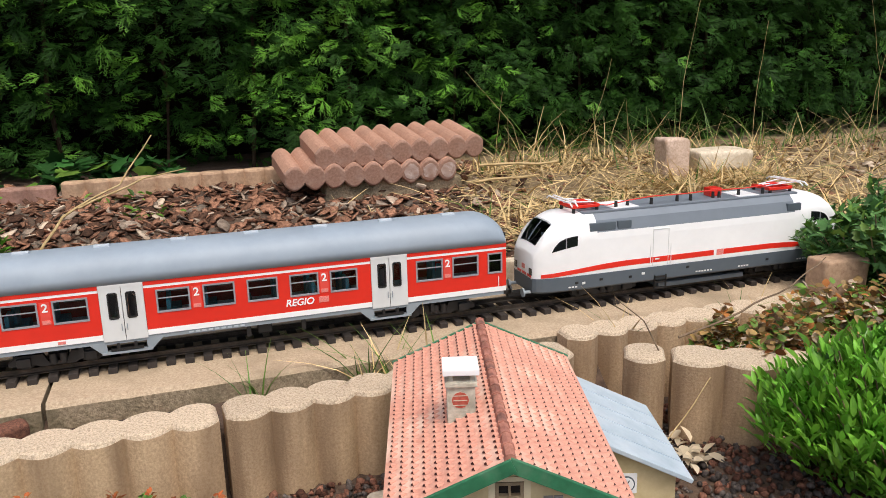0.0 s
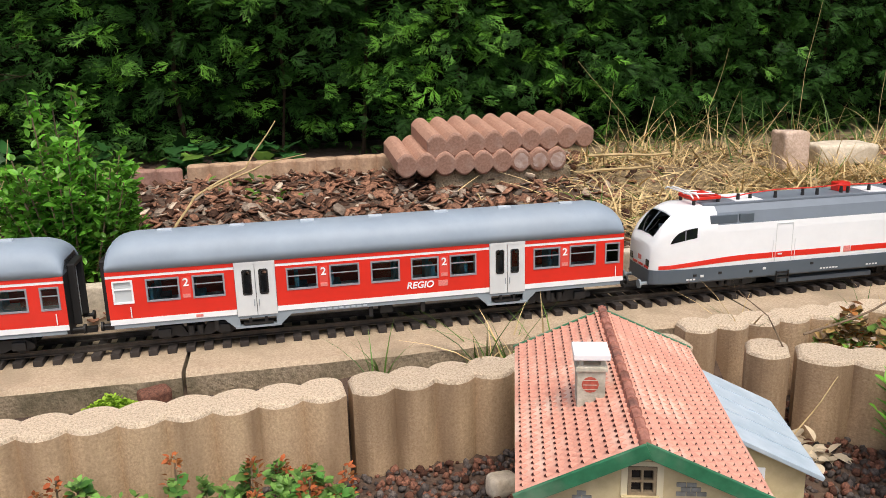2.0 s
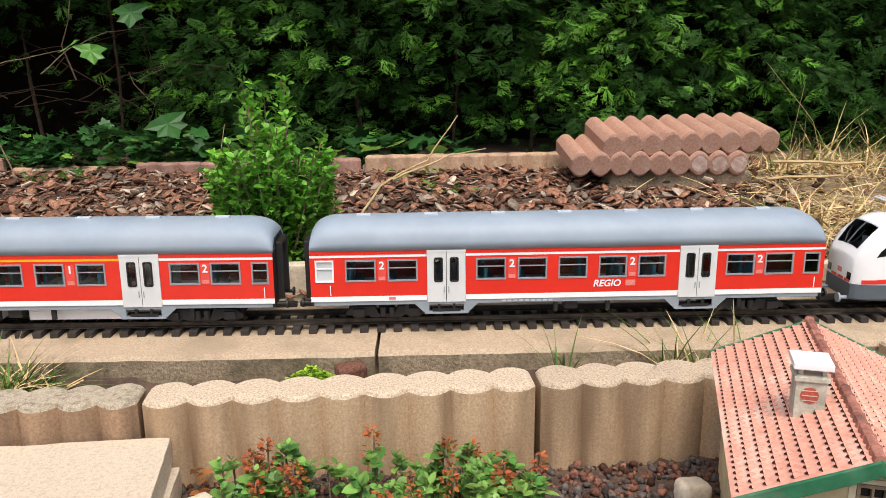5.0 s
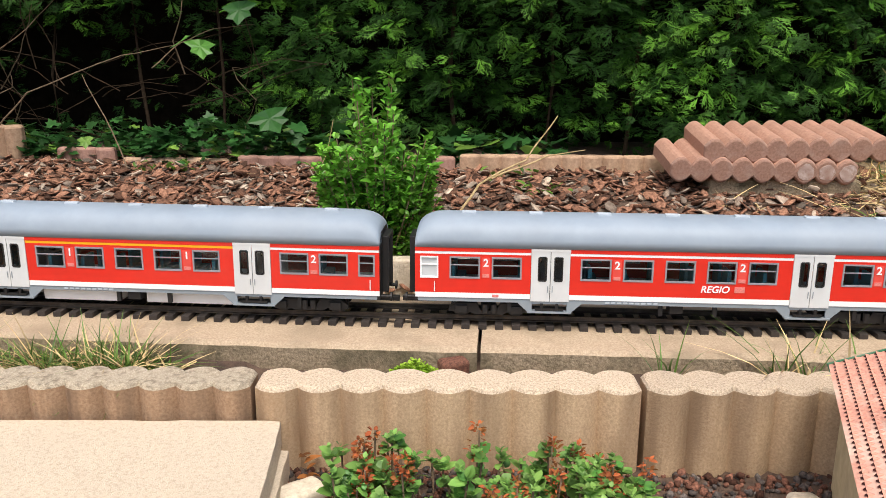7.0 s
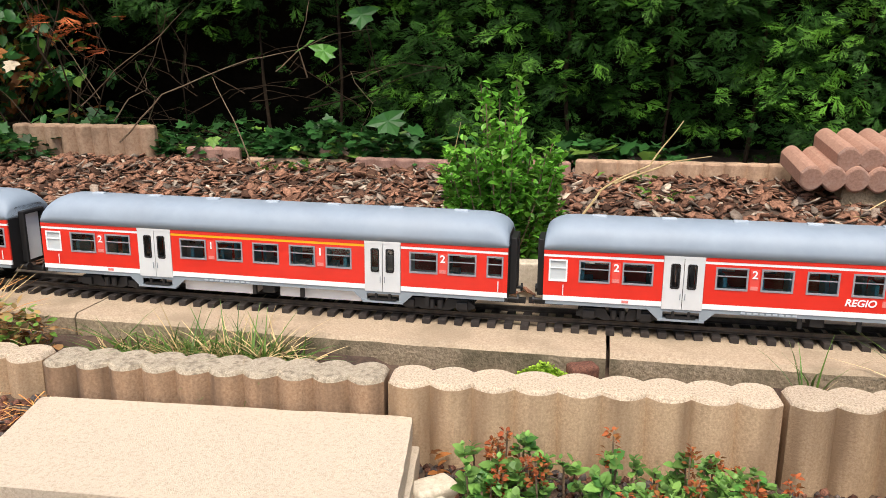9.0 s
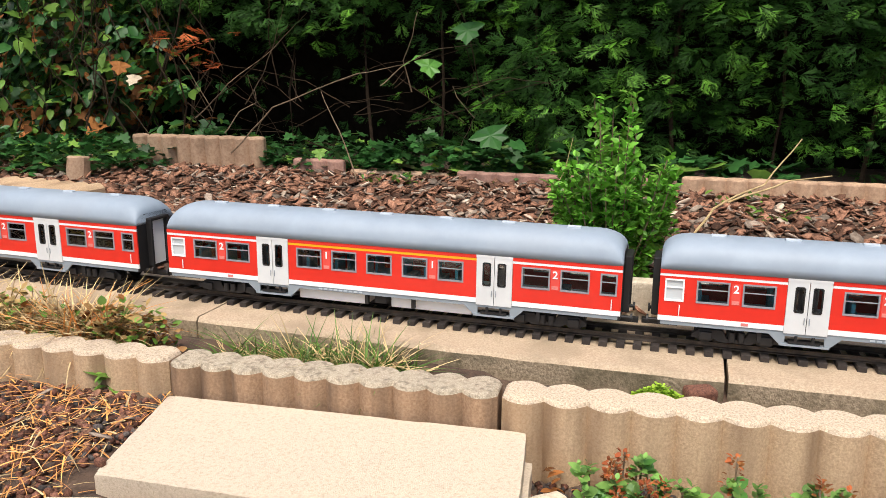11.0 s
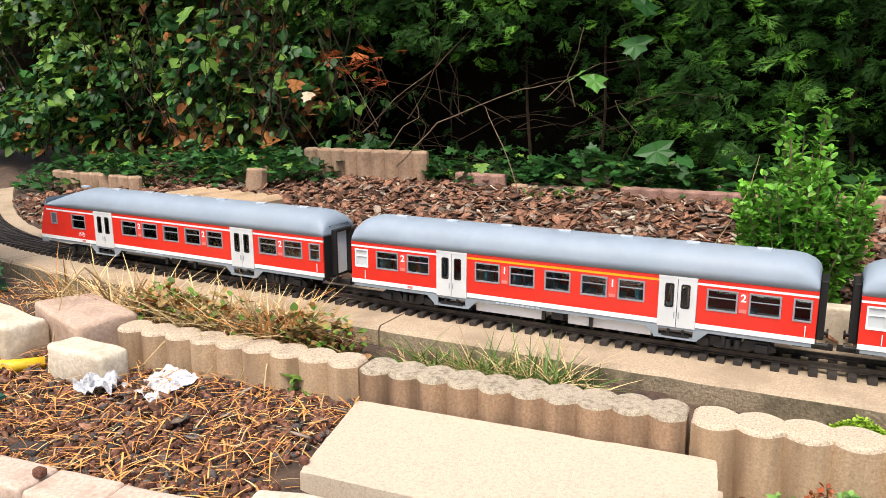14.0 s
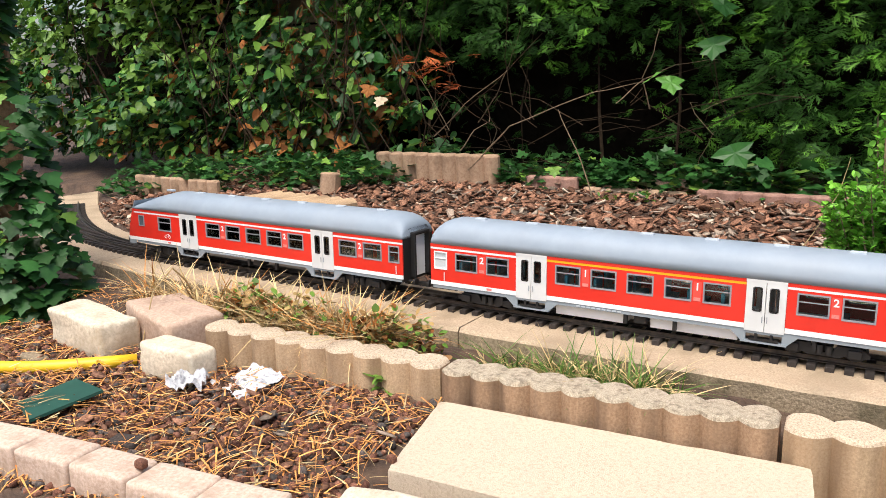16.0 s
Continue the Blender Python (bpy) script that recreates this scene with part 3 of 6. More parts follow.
def coach(m, label, first=False, cab=False, word=False):
    c = thing("railway_coach", m, label, "model coach", "coaches of the red model train")
    wins = [w for w in SIDE_WINDOWS if not (cab and w[0] < 0.2)] + ([(0.088, 0.132)] if cab else [])
    doors = [(0.163, 0.222), DOORS[1]] if cab else DOORS
    for out in (-1, 1):
        y = out * HALF
        holes = [(a, b, WIN0, WIN1) for a, b in wins] + [(a, b, SOLE1, RED1) for a, b in doors] + [(0.754, 0.777, WIN0, WIN1)]
        if not cab:
            holes.append((0.009, 0.0345, WIN0, WIN1))
        part("side_wall", wall_strip(y, out, BAND1, RED1, holes, 0.0, LEN), M_RED, c, "bright red side wall")
        d = [0.0, *[v for p in doors for v in p], LEN]
        bm = bmesh.new()
        for a, b in ((d[0], d[1]), (d[2], d[3]), (d[4], d[5])):
            box(a, b, *sorted((y, y - out * 0.003)), SOLE1, BAND1, 0, bm)
        part("lower_band", bm, M_WHITE, c, "white lower band")
        for k, (a, b) in enumerate(((d[0], d[1]), (d[2], d[3]), (d[4], d[5]))):
            part("upper_stripe", box(a, b, *sorted((y, y - out * 0.003)), RED1, STRIPE1), M_YELLOW if first and k == 1 else M_WHITE, c, "yellow stripe" if first and k == 1 else "white stripe")
            part("cornice", box(a, b, *sorted((y + out * 0.0004, y - out * 0.003)), STRIPE1, CORN), M_RED, c)
        for a, b in doors:
            part("door_head", box(a, b, *sorted((y + out * 0.0012, y - out * 0.003)), CORN - 0.004, CORN), M_OFFWHITE, c)
            door_parts(c, a, b, y, out)
        part("solebar", box(0.004, LEN - 0.004, *sorted((y - out * 0.0015, y - out * 0.006)), SOLE0, SOLE1), M_SOLE, c, "grey solebar")
        for a, b in wins:
            window_parts(c, a, b, WIN0, WIN1, y, out)
        window_parts(c, 0.754, 0.777, WIN0, WIN1, y, out)
        if not cab:
            window_parts(c, 0.009, 0.0345, WIN0, WIN1, y, out, milky=True)
        for x in ((0.03, LEN - 0.014) if not cab else (LEN - 0.014,)):
            part("handrail", cyl((x, y + out * 0.002, BAND1 + 0.002), (x, y + out * 0.002, BAND1 + 0.018), 0.0008, 6), M_WHITE, c)
        if out == -1:
            face = Matrix.Translation((0, y - 0.0006, 0))
            marks = [(0.108, "2"), (0.305, "1" if first else "2"), (0.489, "1" if first else "2"), (0.685, "2")]
            for x, ch in marks:
                if cab and x < 0.2:
                    continue
                part("class_panel", box(x - 0.0062, x + 0.0062, y - 0.0003, y, WIN0, WIN1), M_CLASSRED, c, "slightly paler red class panel")
                letters(ch, 0.0165, face @ Matrix.Translation((x, 0, WIN1 - 0.0085)) @ FACING, M_WHITE, c, "class_mark", "white class numeral")
                bm = bmesh.new()
                box(x - 0.005, x + 0.005, y - 0.0007, y, WIN0 + 0.001, WIN0 + 0.0065, 0, bm)
                part("notice", bm, M_NOTICE, c, "pale red notice panel with unreadable print")
            if word:
                letters("REGIO", 0.0145, face @ Matrix.Translation((0.4505, 0, 0.058)) @ FACING, M_WHITE, c, "lettering", "white slanted lettering", 0.2)
                bm = box(0.4795, 0.4945, y - 0.0006, y, 0.054, 0.063)
                part("emblem", bm, M_NOTICE, c, "pale red rectangular emblem")
            bm = box(0.118, 0.128, y - 0.0006, y, BAND1 - 0.006, BAND1 - 0.002)
            part("emblem", bm, M_NOTICE, c, "small pale red rectangular emblem")
            bm = bmesh.new()
            for k in range(9):
                x = 0.29 + k * 0.009
                box(x, x + 0.006, y - 0.0003, y + 0.002, SOLE0 + 0.002, SOLE0 + 0.0045, 0, bm)
            part("marking_bars", bm, M_VENT, c)
    # floor, seats, ends, roof, underframe
    part("floor_panel", box(0.003, LEN - 0.003, -HALF + 0.003, HALF - 0.003, SOLE0, SOLE1), M_BLACK, c)
    for k in range(13):
        x = 0.055 + k * 0.052
        if any(a - 0.012 < x < b + 0.012 for a, b in doors):
            continue
        bm = bmesh.new()
        for yy in (-0.042, 0.010):
            box(x, x + 0.006, yy, yy + 0.032, SOLE1, 0.083, 0.0015, bm)
            box(x + 0.006, x + 0.02, yy, yy + 0.032, SOLE1, 0.055, 0.0015, bm)
        part("seat", bm, M_SEAT, c)
    for x in (doors[0][0] - 0.006, doors[0][1] + 0.004, doors[1][0] - 0.006, doors[1][1] + 0.004):
        part("partition", box(x, x + 0.002, -HALF + 0.003, -0.012, SOLE1, CORN), M_MILK, c)
    ends = [(LEN, 1)] if cab else [(0.0, -1), (LEN, 1)]
    for x, s in ends:
        bm = prism([(-HALF + 0.001, SOLE0), (HALF - 0.001, SOLE0), (HALF - 0.001, CORN), (0.03, CORN + 0.018), (-0.03, CORN + 0.018), (-HALF + 0.001, CORN)], "x", *sorted((x, x - s * 0.003)))
        en = part("end_wall", bm, M_BLACK, c, "black end wall")
        bm = box(*sorted((x, x + s * 0.011)), -0.026, -0.0205, 0.035, 0.125, 0.002)
        box(*sorted((x, x + s * 0.011)), 0.0205, 0.026, 0.035, 0.125, 0.002, bm)
        box(*sorted((x, x + s * 0.011)), -0.026, 0.026, 0.12, 0.126, 0.002, bm)
        part("gangway", bm, M_BLACK, en)
        part("gangway_door", box(*sorted((x, x + s * 0.002)), -0.020, 0.020, 0.036, 0.12), M_WHITE, en, "white end door")
        for yy in (-0.032, 0.032):
            bm = cyl((x, yy, 0.030), (x + s * 0.014, yy, 0.030), 0.0028, 10)
            cyl((x + s * 0.014, yy, 0.030), (x + s * 0.017, yy, 0.030), 0.007, 16, bm=bm)
            part("buffer", bm, M_BLACK, c)
        part("coupling", box(*sorted((x - s * 0.03, x + s * 0.025)), -0.005, 0.005, 0.014, 0.022, 0.001), M_BLACK, c)
    roof = part("roof", roof_bm(LEN, 0.10 if cab else 0.0), M_GREY, c, "satin grey rounded roof", True)
    for k in range(7):
        x = 0.08 + k * 0.104
        part("roof_vent", box(x - 0.011, x + 0.011, -0.005, 0.005, 0.1575, 0.1622, 0.0015), M_VENT, roof, "pale grey roof vent")
    for x in (0.113, LEN - 0.113):
        bogie(c, x)
    part("battery_box", box(0.388, 0.408, -0.046, -0.02, 0.016, SOLE0, 0.001), M_BLACK, c)
    part("battery_box", box(0.388, 0.408, 0.02, 0.046, 0.016, SOLE0, 0.001), M_BLACK, c)
    part("underframe", box(0.02, LEN - 0.02, -0.008, 0.008, 0.025, SOLE0), M_BLACK, c)
    # White boxes added in place of the bright ground seen beneath this coach.
    if first:
        for a, b in ((0.245, 0.37), (0.412, 0.55)):
            part("floor_tank", box(a, b, -0.034, 0.02, 0.008, SOLE0 - 0.002, 0.002), M_WHITE, c, "white box standing in for bright ground seen under the coach")
    for x in (0.145, 0.374, 0.455, 0.66):
        part("bracket", box(x - 0.003, x + 0.003, -0.048, -0.042, 0.013, SOLE0), M_BLACK, c)
    if cab:
        # sloping driver's end, at the coach's start
        bm = bmesh.new()
        prof = [(SOLE0 - 0.004, -0.034), (SOLE1, -0.036), (BAND1, -0.035), (0.068, -0.028), (0.10, -0.014), (CORN, -0.006), (0.135, 0.004)]
        rings = []
        for z, x in prof:
            side = HALF if z <= CORN else HALF * 0.93
            ring = [bm.verts.new((0.0, -side, z))]
            for i in range(13):
                a = math.pi * i / 12
                k = abs(math.cos(a)) ** 6
                ring.append(bm.verts.new((x * (1 - 0.28 * k), -side * math.cos(a), z)))
            ring.append(bm.verts.new((0.0, side, z)))
            rings.append(ring)
        for j, (a, b) in enumerate(zip(rings, rings[1:])):
            for i in range(14):
                f = bm.faces.new((a[i], a[i + 1], b[i + 1], b[i]))
                f.material_index = 2 if j == 0 else (1 if j == 1 else (3 if j in (3, 4) and 3 <= i <= 10 else (4 if j == 5 else 0)))
        part("cab_front", bm, [M_RED, M_WHITE, M_SOLE, M_BLACK, M_GREY], c, "sloping red driver's cab front")
        window_parts(c, 0.018, 0.036, WIN0 + 0.006, WIN1 - 0.001, -HALF - 0.0006, -1, bar=False)
        part("cab_blank", box(0.018, 0.036, -HALF - 0.0004, -HALF + 0.001, WIN0 + 0.006, WIN1 - 0.001), M_DGREY, c, "dull grey cab side window")
        for yy in (-0.032, 0.032):
            bm = cyl((-0.030, yy, 0.031), (-0.044, yy, 0.031), 0.0028, 10)
            cyl((-0.044, yy, 0.031), (-0.047, yy, 0.031), 0.007, 16, bm=bm)
            part("buffer", bm, M_BLACK, c)
        bm = bmesh.new()
        for x in (0.112, 0.124):
            for k in range(12):
                a0, a1 = k * math.tau / 12, (k + 1) * math.tau / 12
                tube([(x + 0.004 * math.cos(a0), -HALF - 0.0004, 0.055 + 0.004 * math.sin(a0)), (x + 0.004 * math.cos(a1), -HALF - 0.0004, 0.055 + 0.004 * math.sin(a1))], 0.0005, 4, bm)
        tube([(0.112, -HALF - 0.0004, 0.055), (0.116, -HALF - 0.0004, 0.061), (0.122, -HALF - 0.0004, 0.061), (0.124, -HALF - 0.0004, 0.055)], 0.0005, 4, bm)
        part("bicycle_sign", bm, M_WHITE, c, "white bicycle pictogram")
    return c


M_CLASSRED = plain("class_panel_red", (0.72, 0.075, 0.055), 0.45)
M_NOTICE = plain("pale_red_print", (0.72, 0.22, 0.19), 0.5, spread=0.2, scale=400)


def on_track(x_left, length, front):
    """The pose of a vehicle whose lower left corner of the near side stands at x_left."""
    y0, y1 = track_y(x_left + 0.11), track_y(x_left + length - 0.11)
    a = math.atan2(y1 - y0, length - 0.22)
    y = y0 - 0.11 * math.tan(a)
    z0, z1 = bed_z(x_left + 0.11), bed_z(x_left + length - 0.11)
    p = math.atan2(z1 - z0, length - 0.22)
    return Matrix.Translation((x_left, y, z0 - 0.11 * math.tan(p) + RAIL)) @ Matrix.Rotation(a, 4, "Z") @ Matrix.Rotation(-p, 4, "Y")


coach(on_track(-0.227, LEN, 0), "red model coach with grey roof coupled behind the white locomotive", word=True)
coach(on_track(-1.0785, LEN * 1.0145, 0) @ Matrix.Diagonal((1.0145, 1, 1, 1)), "red model coach with a yellow first class stripe and grey roof", first=True)
coach(on_track(-1.976, LEN * 1.065, 0) @ Matrix.Diagonal((1.065, 1, 1, 1)), "red model control coach with a sloping cab front and grey roof", cab=True)


def loco_section(x, length):
    """Half width, shoulder height and top height of the body at x."""
    e = min(x, length - x)
    top = np.interp(e, [0, 0.004, 0.012, 0.024, 0.036, 0.05, 0.068, 0.09], [0.088, 0.094, 0.106, 0.123, 0.135, 0.143, 0.147, 0.1475])
    w = np.interp(e, [0, 0.004, 0.012, 0.03, 0.06, 0.09], [0.036, 0.041, 0.046, 0.0495, 0.0515, 0.052])
    return float(w), float(top)


def loco_ring(x, length, grow=0.0, z0=0.034):
    w, top = loco_section(x, length)
    w += grow
    top += grow
    sh = min(top - 0.006, 0.1165)
    pts = [(-w * 0.985, z0), (-w, z0 + 0.006), (-w, sh - 0.012), (-w * 0.985, sh), (-w * 0.86, sh + (top - sh) * 0.62), (-w * 0.66, top - 0.002), (-w * 0.3, top), (w * 0.3, top), (w * 0.66, top - 0.002), (w * 0.86, sh + (top - sh) * 0.62), (w * 0.985, sh), (w, sh - 0.012), (w, z0 + 0.006), (w * 0.985, z0)]
    return [(x, a, b) for a, b in pts]


def loft(xs, length, grow, rows, mat_of, close=False, z0=0.034):
    bm = bmesh.new()
    rings = [[bm.verts.new(p) for p in loco_ring(x, length, grow, z0)] for x in xs]
    for i, (a, b) in enumerate(zip(rings, rings[1:])):
        for k in rows:
            pick = mat_of(i, k)
            if pick is not None:
                bm.faces.new((a[k], a[k + 1], b[k + 1], b[k])).material_index = pick
    if close:
        bm.faces.new(rings[0])
        bm.faces.new(rings[-1][::-1])
    bmesh.ops.delete(bm, geom=[v for v in bm.verts if not v.link_faces], context="VERTS")
    return bm


def pantograph(parent, x, flip):
    bm = bmesh.new()
    for a in (-0.022, 0.022):
        box(x - 0.026, x + 0.026, a - 0.0025, a + 0.0025, 0.1545, 0.1590, 0.0005, bm)
    box(x - 0.026, x - 0.020, -0.024, 0.024, 0.1545, 0.1600, 0.0005, bm)
    box(x + 0.020, x + 0.026, -0.024, 0.024, 0.1545, 0.1600, 0.0005, bm)
    box(x - 0.006, x + 0.012, -0.01, 0.01, 0.1540, 0.1640, 0.001, bm)
    p = part("pantograph", bm, M_RED, parent, "folded pantograph on a red base frame")
    bm = bmesh.new()
    s = -1 if flip else 1
    for a in (-0.020, 0.020):
        tube([(x + s * 0.022, a * 0.5, 0.1610), (x - s * 0.035, a, 0.1660)], 0.0012, 6, bm)
    tube([(x + s * 0.022, 0, 0.1620), (x - s * 0.03, 0, 0.1630)], 0.0016, 6, bm)
    for u in (-0.028, -0.038):
        tube([(x + s * u, -0.048, 0.1630), (x + s * u, -0.040, 0.1680), (x + s * u, 0.040, 0.1680), (x + s * u, 0.048, 0.1630)], 0.0014, 6, bm)
    part("collector_arm", bm, M_WHITE, p, "pale grey collector arms")
    for u in (-0.022, 0.022):
        for a in (-0.022, 0.022):
            part("insulator", cyl((x + u, a, 0.1460), (x + u, a, 0.1550), 0.003, 10), M_BLACK, p)


def locomotive(m, length=0.632):
    c = thing("electric_locomotive", m, "white model electric locomotive with a red stripe and grey roof", "model locomotive")
    nose = [0, 0.002, 0.005, 0.009, 0.014, 0.02, 0.028, 0.036, 0.045, 0.056, 0.068, 0.09, 0.113]
    xs = nose + [0.2, 0.316, 0.435] + [length - v for v in nose[::-1]]
    nn = len(nose)
    def mo(i, k):
        if 5 <= k <= 7 and (0.008 < xs[i] < 0.034 or 0.008 < length - xs[i + 1] < 0.034):
            return None
        mid = nn - 1 <= i < len(xs) - nn
        return 1 if mid and 3 <= k <= 9 else 0
    part("body", loft(xs, length, 0, range(13), mo, True, 0.044), [M_WHITE, M_LOCOGREY], c, "glossy white body shell with rounded ends", False)
    for ob in (c.children[-1],):
        for p in ob.data.polygons:
            p.use_smooth = p.center[0] < 0.113 or p.center[0] > length - 0.113
    # skirt
    bm = bmesh.new()
    rings = []
    for x in xs:
        w, _ = loco_section(x, length)
        rings.append([bm.verts.new((x, y, z)) for y, z in ((-w * 0.96, 0.020), (-w - 0.0008, 0.023), (-w - 0.0008, 0.0455), (w + 0.0008, 0.0455), (w + 0.0008, 0.023), (w * 0.96, 0.020))])
    for a, b in zip(rings, rings[1:]):
        for k in range(6):
            bm.faces.new((a[k], a[(k + 1) % 6], b[(k + 1) % 6], b[k]))
    bm.faces.new(rings[0])
    bm.faces.new(rings[-1][::-1])
    part("skirt", bm, M_DGREY, c, "dark grey lower skirt")
    for e in (0, 1):
        xw = [0.0085, 0.012, 0.018, 0.026, 0.033, 0.038]
        xw = xw if e == 0 else [length - v for v in xw]
        part("windscreen", loft(xw, length, 0.0008, range(5, 8), lambda i, k: 0), M_GLASS, c, "tinted sloping windscreen")
        fe = (lambda v: v) if e == 0 else (lambda v: length - v)
        part("cab_floor", box(*sorted((fe(0.012), fe(0.08))), -0.038, 0.038, 0.046, 0.074), M_BLACK, c)
        part("cab_back_wall", box(*sorted((fe(0.072), fe(0.076))), -0.045, 0.045, 0.074, 0.13), M_DGREY, c)
        part("control_desk", box(*sorted((fe(0.018), fe(0.032))), -0.034, 0.034, 0.074, 0.086, 0.001), M_DGREY, c)
        for yy in (-0.018, 0.018):
            part("driver_seat", box(*sorted((fe(0.046), fe(0.053))), yy - 0.009, yy + 0.009, 0.074, 0.108, 0.002), M_SOLE, c)
            part("wiper", tube([(fe(0.0085), yy * 0.4, 0.102), (fe(0.016), yy * 0.9, 0.114), (fe(0.024), yy * 1.0, 0.1255)], 0.0007, 5), M_BLACK, c)
        part("windscreen_pillar", tube([(fe(0.009), 0, 0.103), (fe(0.022), 0, 0.121), (fe(0.035), 0, 0.135)], 0.0012, 6), M_DGREY, c)
    for out in (-1, 1):
        y = out * 0.0525
        for s in (0, 1):
            fx = (lambda v: v) if s == 0 else (lambda v: length - v)
            bm = bmesh.new()
            pts = ((0.030, 0.090), (0.035, 0.099), (0.043, 0.107), (0.055, 0.112), (0.068, 0.114), (0.076, 0.1145), (0.076, 0.098))
            rings = [[bm.verts.new((fx(u), out * (loco_section(u, length)[0] + g), v)) for u, v in pts] for g in (0.0006, -0.004)]
            bm.faces.new(rings[0])
            bm.faces.new(rings[1][::-1])
            for k in range(7):
                bm.faces.new((rings[0][k], rings[1][k], rings[1][(k + 1) % 7], rings[0][(k + 1) % 7]))
            w = part("side_window", bm, M_BLACKGLASS, c, "dark curved cab side window")
            part("window_bar", box(*sorted((fx(0.0545), fx(0.056))), *sorted((out * 0.0525, out * 0.050)), 0.0945, 0.112), M_FRAME, w)
        # red stripe that sinks to the skirt at both ends
        bm = bmesh.new()
        prev = None
        for i in range(61):
            x = 0.012 + (length - 0.024) * i / 60
            e = min(x, length - x)
            lift = float(np.interp(e, [0, 0.03, 0.07, 0.12, 0.17], [0.0, 0.0005, 0.003, 0.0055, 0.007]))
            h = float(np.interp(e, [0, 0.05, 0.14], [0.006, 0.007, 0.0095]))
            w, _ = loco_section(x, length)
            w0 = w * (0.99 if 0.0465 + lift < 0.050 else 1.0)
            row = [bm.verts.new((x, out * (w + 0.0005), 0.0465 + lift)), bm.verts.new((x, out * (w + 0.0005), 0.0465 + lift + h)), bm.verts.new((x, out * (w - 0.002), 0.0465 + lift + h)), bm.verts.new((x, out * (w - 0.002), 0.0465 + lift))]
            if prev and not (0.350 < x < 0.372):
                for k in range(4):
                    bm.faces.new((prev[k], prev[(k + 1) % 4], row[(k + 1) % 4], row[k]))
            prev = row
        part("stripe", bm, M_RED, c, "red stripe along the side")
        part("emblem", box(0.3525, 0.3655, *sorted((out * 0.0526, out * 0.05)), 0.053, 0.0635), M_NOTICE, c, "pale red rectangular emblem")
        bm = bmesh.new()
        for a in (0.221, 0.2515):
            box(a, a + 0.0008, *sorted((out * 0.0526, out * 0.05)), 0.047, 0.1115, 0, bm)
        box(0.221, 0.2523, *sorted((out * 0.0526, out * 0.05)), 0.1115, 0.1123, 0, bm)
        part("door_outline", bm, M_OFFWHITE, c)
        part("door_handle", box(0.226, 0.234, *sorted((out * 0.0535, out * 0.05)), 0.058, 0.0605, 0.0004), M_OFFWHITE, c)
        for a, z in ((0.072, 0.032), (0.085, 0.030), (0.118, 0.033), (0.175, 0.031), (0.20, 0.034), (0.29, 0.036), (0.46, 0.032)):
            part("skirt_fitting", box(a, a + 0.006, *sorted((out * 0.0537, out * 0.05)), z, z + 0.004, 0.0005), M_OFFWHITE if a in (0.085, 0.20) else M_BLACK, c)
        bm = bmesh.new()
        for a in (0.216, 0.257):
            part("handrail", cyl((a, out * 0.0535, 0.048), (a, out * 0.0535, 0.085), 0.0005, 6), M_WHITE, c)
        bm = bmesh.new()
        for k in range(3):
            box(0.225, 0.249, *sorted((out * 0.0555, out * 0.052)), 0.006 + k * 0.010, 0.0085 + k * 0.010, 0, bm)
        box(0.225, 0.2265, *sorted((out * 0.0555, out * 0.052)), 0.006, 0.030, 0, bm)
        box(0.2475, 0.249, *sorted((out * 0.0555, out * 0.052)), 0.006, 0.030, 0, bm)
        part("ladder", bm, M_BLACK, c, "black cab ladder")
        bm = bmesh.new()
        for a, n in ((0.060, 3), (0.31, 6), (0.40, 4), (0.53, 4)):
            for k in range(n):
                box(a + k * 0.006, a + k * 0.006 + 0.004, *sorted((out * 0.0532, out * 0.05)), 0.026, 0.0285, 0, bm)
        part("marking_bars", bm, M_OFFWHITE, c)
        for a, b in ((0.100, 0.148), (0.152, 0.178), (length - 0.13, length - 0.10)):
            part("louvre", box(a, b, *sorted((out * 0.0512, out * 0.044)), 0.119, 0.1325, 0.0008), M_DGREY, c, "dark roof louvre")
    # headlights, buffers, coupling
    for s in (0, 1):
        fx = (lambda v: v) if s == 0 else (lambda v: length - v)
        for yy in (-0.030, 0.030):
            part("headlight", box(*sorted((fx(-0.0006), fx(0.012))), yy - 0.006, yy + 0.006, 0.050, 0.062, 0.001), M_BLACKGLASS, c, "dark square headlight")
            bm = cyl((fx(0.002), yy, 0.021), (fx(-0.012), yy, 0.021), 0.003, 10)
            cyl((fx(-0.012), yy, 0.021), (fx(-0.015), yy, 0.021), 0.0075, 16, bm=bm)
            part("buffer", bm, M_SOLE, c)
        for y0 in (-0.034, -0.014, 0.006):
            part("red_patch", box(*sorted((fx(-0.0006), fx(0.01))), y0, y0 + 0.016, 0.0462, 0.0505, 0.0005), M_RED, c)
        part("emblem", box(*sorted((fx(-0.0005), fx(0.01))), -0.008, 0.004, 0.056, 0.064), M_NOTICE, c, "pale red rectangular emblem")
        part("coupling", box(*sorted((fx(0.03), fx(-0.03))), -0.006, 0.006, 0.008, 0.016, 0.001), M_BLACK, c)
    # roof gear
    part("roof_panel", box(0.095, length - 0.095, -0.034, 0.034, 0.1455, 0.1495, 0.001), M_LOCOGREY, c, "flat grey roof panel")
    part("roof_hatch", box(0.155, 0.205, -0.03, 0.03, 0.1493, 0.1505), M_WHITE, c)
    part("roof_hatch", box(0.41, 0.455, -0.03, 0.02, 0.1493, 0.1505), M_WHITE, c)
